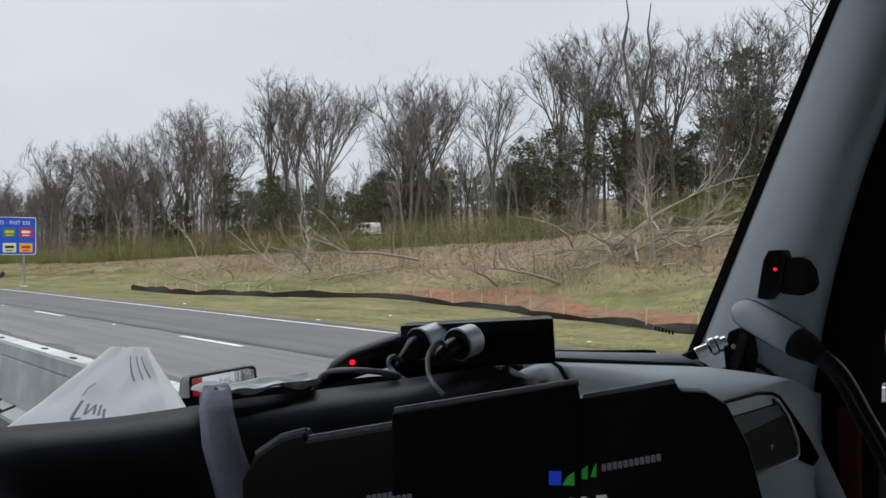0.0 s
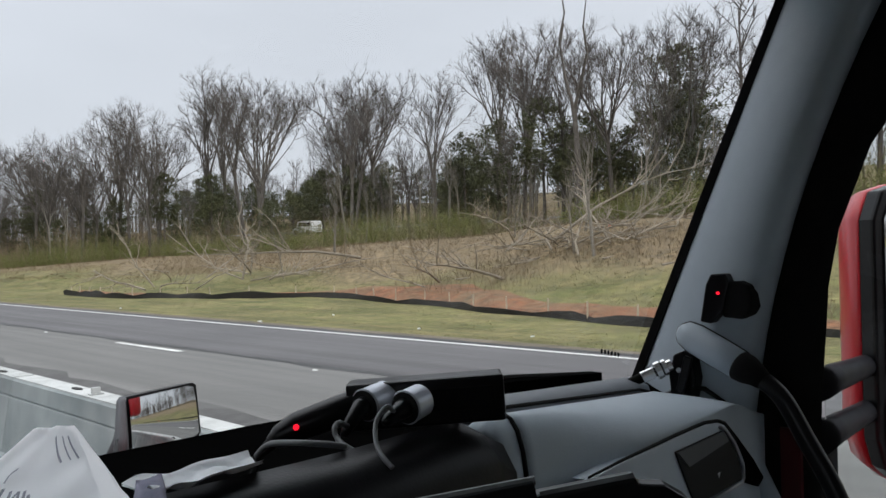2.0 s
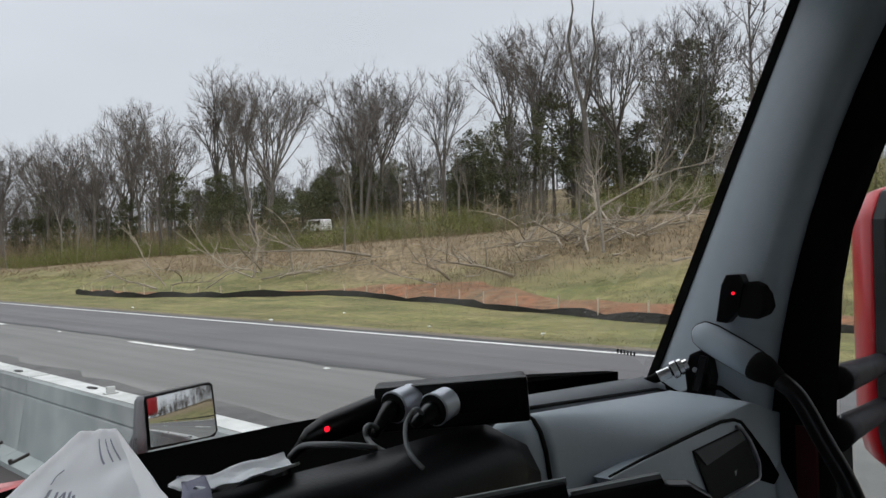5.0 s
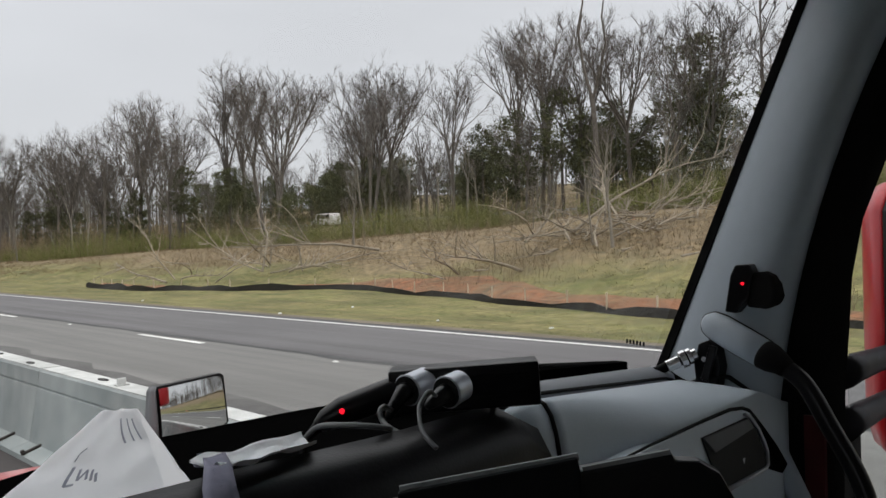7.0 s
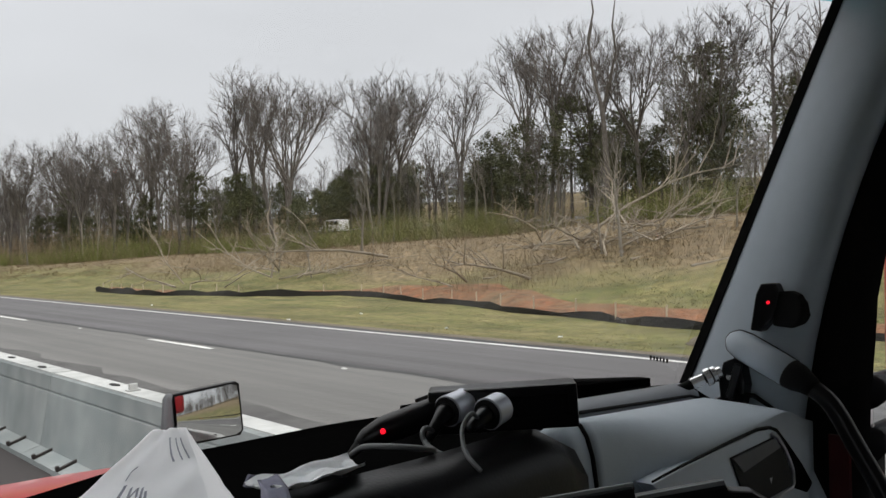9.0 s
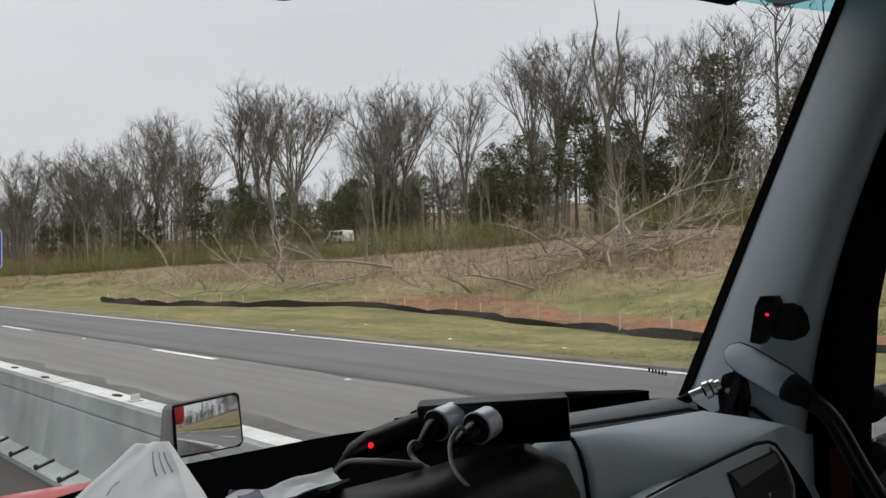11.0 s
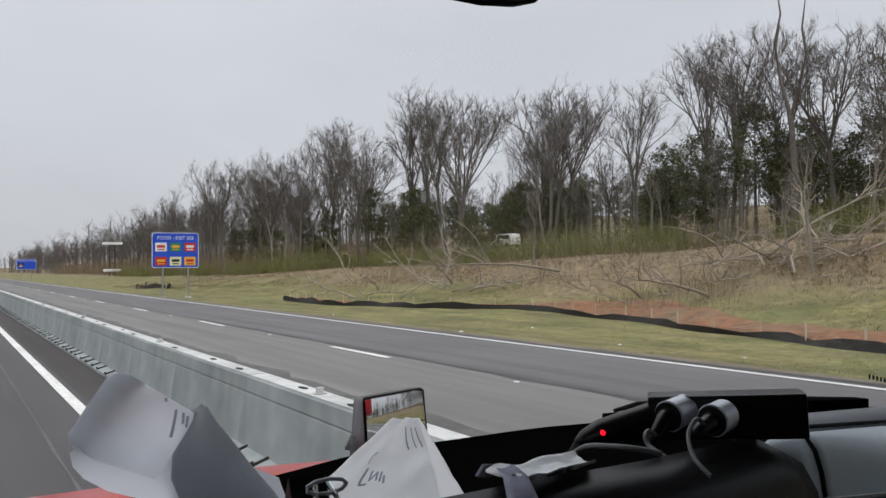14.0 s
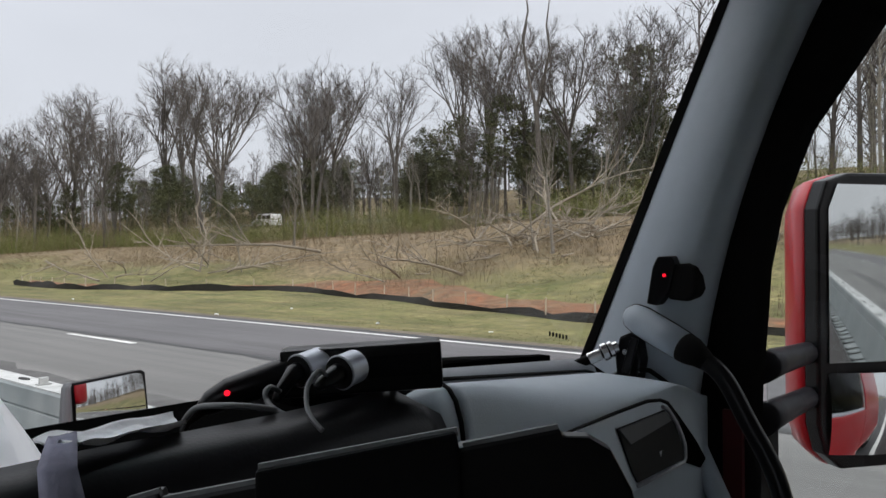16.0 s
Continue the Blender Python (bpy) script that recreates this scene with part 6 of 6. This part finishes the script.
def sleeve_at(u, v, lift=0.0):
    """u along the rolled fold, v away from it; v below 0 runs round the fold to the back."""
    flat = fold_lo.lerp(fold_hi, u).lerp(end_lo.lerp(end_hi, u), max(v, 0))
    a = min(max((v + 0.22) / 0.44, 0), 1) * math.pi
    out = (end_lo.lerp(end_hi, u) - fold_lo.lerp(fold_hi, u)).normalized()
    back = 0.013 * (1 + math.cos(a))
    flat = flat + out * 0.010 * (max(0, 1 - u / 0.16) ** 2 + max(0, (u - 0.84) / 0.16) ** 2) * (1 - min(max(v, 0) / 0.3, 1))
    ride = 0.0 if v >= 0 else 0.006 * math.sin(math.pi * min(-v / 0.22, 1)) * -1
    if v < -0.22:
        flat = flat + out * 0.05 * (-v - 0.22) / 0.78
    crease = 0.0022 * noise.noise(Vector((u * 3, v * 4, 5))) + 0.004 * math.sin(math.pi * u) * max(v, 0)
    return flat + out * ride + Vector((0, 1, 0)) * (back - crease - lift)


rows_ = [[sleeve_at(q / 16, -0.34 + 1.34 * k / 40) for q in range(17)] for k in range(41)]
lpart("sheet", Geo().loft(rows_, closed=False), "sleeve", paper2, SL, smooth=True)
for u0, v0, u1, v1 in ((0.92, 0.74, 0.58, 0.86), (0.93, 0.84, 0.80, 0.90), (0.92, 0.91, 0.78, 0.96), (0.98, 0.55, 0.94, 0.58)):
    w = (u1 - u0, v1 - v0)
    ln = math.hypot(*w)
    rows_ = [[sleeve_at(u0 + w[0] * f - w[1] / ln * e, v0 + w[1] * f + w[0] / ln * e, 0.0012) for e in (-0.018, 0.018)] for f in (0, 0.25, 0.5, 0.75, 1)]
    lpart("print", Geo().loft(rows_, closed=False), "paper_ink", paper2, SL, "grey printed bar")
under = [(0.0945, 1.858, 0.100, 1.868), (0.0965, 1.848, 0.118, 1.868), (0.104, 1.838, 0.134, 1.862), (0.120, 1.827, 0.154, 1.856), (0.152, 1.814, 0.180, 1.848), (0.200, 1.800, 0.212, 1.838), (0.258, 1.782, 0.250, 1.818)]
rows_ = [[Vector((xa + (xb - xa) * f, 1.060 - 0.006 * math.sin(math.pi * f) - 0.003 * noise.noise(Vector((k * 0.7, f * 2, 3))), za + (zb - za) * f)) for f in (q / 8 for q in range(9))] for k, (xa, za, xb, zb) in enumerate(under)]
lpart("lower_layer", Geo().loft(rows_, closed=False), "sleeve", paper2, SL, "lower layer of the sleeve", smooth=True)
# Crumpled end in the shade-coloured paper; a second sheet behind blocks light through it.
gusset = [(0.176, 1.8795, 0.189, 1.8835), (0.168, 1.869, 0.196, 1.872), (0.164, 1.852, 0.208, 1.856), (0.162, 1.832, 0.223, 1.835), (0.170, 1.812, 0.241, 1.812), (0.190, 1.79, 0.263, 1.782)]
for y, name, note in ((1.051, "gusset", "crumpled end of the sleeve, its shade in darker paper"), (1.064, "back_layer", "")):
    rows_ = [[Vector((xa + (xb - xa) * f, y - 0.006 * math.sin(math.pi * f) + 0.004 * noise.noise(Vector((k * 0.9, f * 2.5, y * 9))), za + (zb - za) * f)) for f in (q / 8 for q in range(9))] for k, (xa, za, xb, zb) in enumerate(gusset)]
    lpart(name, Geo().loft(rows_, closed=False), "sleeve_shaded", paper2, SL, note, smooth=True)
p3 = paper_sheet("tissue", "crumpled white tissue lying on the dash", [(0.345, 0.864, 1.845), (0.341, 0.898, 1.844), (0.443, 0.920, 1.841), (0.432, 0.884, 1.842)], (0.39, 0.89, 1.82), nu=22, nv=26, bulge=0.005, crumple=0.005, seed=5, stock="tissue")

# cloth strap over the dash hood
L = (0.34, 0.84, 1.80)
stp = loose("cloth_strap", "mauve cloth strap hanging over the dash hood", "strap", L)
rings = []
for x, y, z, w in ((0.382, 0.960, 1.822, 0.008), (0.376, 0.94, 1.836, 0.009), (0.362, 0.905, 1.845, 0.010), (0.345, 0.868, 1.847, 0.011), (0.332, 0.843, 1.840, 0.013), (0.331, 0.833, 1.820, 0.015), (0.342, 0.829, 1.78, 0.017), (0.356, 0.822, 1.70, 0.019)):
    s = Vector((0.76, -0.65, 0)) * w * 0.78
    rings.append([Vector((x, y, z)) - s, Vector((x, y, z)) - s * 0.3 + Vector((-0.004, -0.004, 0)), Vector((x, y, z)) + s * 0.4 + Vector((-0.002, -0.005, 0)), Vector((x, y, z)) + s, Vector((x, y + 0.003, z - 0.002)) + s * 0.2])
lpart("band", Geo().loft(rings), "cloth", stp, L, smooth=True)

# binder clip
L = (0.195, 0.85, 1.86)
bc = loose("binder_clip", "black steel binder clip on the dash edge", "clip", L)
lpart("jaw", Geo().loft([[(x, 0.846, 1.852), (x, 0.866, 1.852), (x, 0.857, 1.872)] for x in (0.180, 0.202)]), "gloss_black", bc, L, bevel=0.001)
lpart("lever", Geo().tube([(0.192, 0.848, 1.868), (0.189, 0.838, 1.862), (0.191, 0.836, 1.82), (0.195, 0.836, 1.816), (0.199, 0.836, 1.82), (0.201, 0.838, 1.862), (0.200, 0.848, 1.868)], 0.0016, 6), "chrome", bc, L)
lpart("ring", Geo().tube([(0.1965 + 0.012 * math.cos(a), 0.842, 1.868 + 0.004 * math.sin(a)) for a in (0.7 * k for k in range(10))], 0.0012, 6), "socket_rim", bc, L)

# ---------------------------------------------------------------- far roadside things
x, y = spot(9.6, 175)
rk = thing("billboard_frame", "pale steel frame with two white boards", "billboard", pose(x, y, land(x, y)))
for z, w in ((6.6, 3.8), (1.2, 3.4)):
    part("board", Geo().box((0, 0, z), (w, 0.1, 0.5)), "sign_white", rk, bevel=0.02)
for u in (-0.5, 0.5):
    part("post", Geo().tube([(u, 0.1, -0.3), (u, 0.1, 6.6)], 0.09, 6), "rust", rk)
for z in (2.6, 4.0, 5.3):
    part("rung", Geo().box((0, 0.1, z), (1.0, 0.06, 0.1)), "rust", rk)
x, y = spot(2.2, 260)
up = thing("utility_pole", "tall thin utility pole by the road", "utility pole", pose(x, y, land(x, y)))
part("pole", Geo().tube([(0, 0, -0.5), (0, 0, 13)], [0.18, 0.12], 7), "bark", up)
part("crossarm", Geo().box((0, 0, 12.2), (2.2, 0.12, 0.14)), "bark", up)

x, y = 18.6, -38.0
cone = thing("traffic_cone", "toppled orange traffic cone on the grass verge", "traffic cone", pose(x, y, land(x, y) + 0.15, 0, 80, -140))
part("body", Geo().tube([(0, 0, 0.0), (0, 0, 0.66), (0, 0, 0.70)], [0.14, 0.035, 0.03], 16), "cone_orange", cone)
part("base", Geo().box((0, 0, -0.015), (0.36, 0.36, 0.03)), "cone_orange", cone, bevel=0.008)
part("collar", Geo().tube([(0, 0, 0.34), (0, 0, 0.46)], [0.088, 0.069], 16), "sign_white", cone)

def mound(x, y, r, h):
    g = Geo()
    rows_m = []
    for k in range(9):
        f = k / 8
        rows_m.append([])
        for q in range(20):
            a = 6.283 * q / 20
            rr = r * (1 - f) * (1 + 0.18 * noise.noise(Vector((math.cos(a) * 1.5, math.sin(a) * 1.5, 3))))
            px, py = rr * math.cos(a), rr * math.sin(a)
            z = land(x + px, y + py) - land(x, y) - 0.05 + h * (1 - (1 - f) ** 1.4) + 0.06 * noise.noise(Vector((px * 2, py * 2, 1)))
            rows_m[-1].append((px, py, z))
    g.loft(rows_m)
    o = lone("gravel_pile", g, "gravel", "low pile of pale gravel on the verge beside the silt fence", "gravel pile", smooth=True)
    o.location = (x, y, land(x, y))


mound(18.0, 9.0, 1.5, 0.55)

# small litter on the verge and markers on the road
rl = random.Random(3)
for k, (az, dist) in enumerate(((24, 38), (33, 26), (44, 23), (52, 20.5), (38, 30))):
    x, y = spot(az, dist)
    g = Geo()
    ring = [(0.08 * math.cos(a) * rl.uniform(0.3, 1.4), 0.05 * math.sin(a) * rl.uniform(0.3, 1.4)) for a in (0.785 * j for j in range(8))]
    g.loft([[(u, v, 0.0) for u, v in ring], [(u * 0.9, v * 0.9, rl.uniform(0.005, 0.045)) for u, v in ring], [(u * 0.3, v * 0.4, rl.uniform(0.01, 0.05)) for u, v in ring]])
    o = lone("litter", g, "paper", "scrap of pale crumpled litter in the grass", "litter", group="litter")
    o.location = (x, y, land(x, y))
for i in range(-4, 16):
    g = Geo().loft([[(8.36, 0, 0.004), (8.44, 0, 0.004), (8.44, 0.10, 0.004), (8.36, 0.10, 0.004)], [(8.375, 0.015, 0.02), (8.425, 0.015, 0.02), (8.425, 0.085, 0.02), (8.375, 0.085, 0.02)]])
    o = lone("road_marker", g, "paint", "small raised pale road marker between lane dashes", "road marker", group="road markers")
    o.location = (0, 11.5 + i * 12.19, 0)
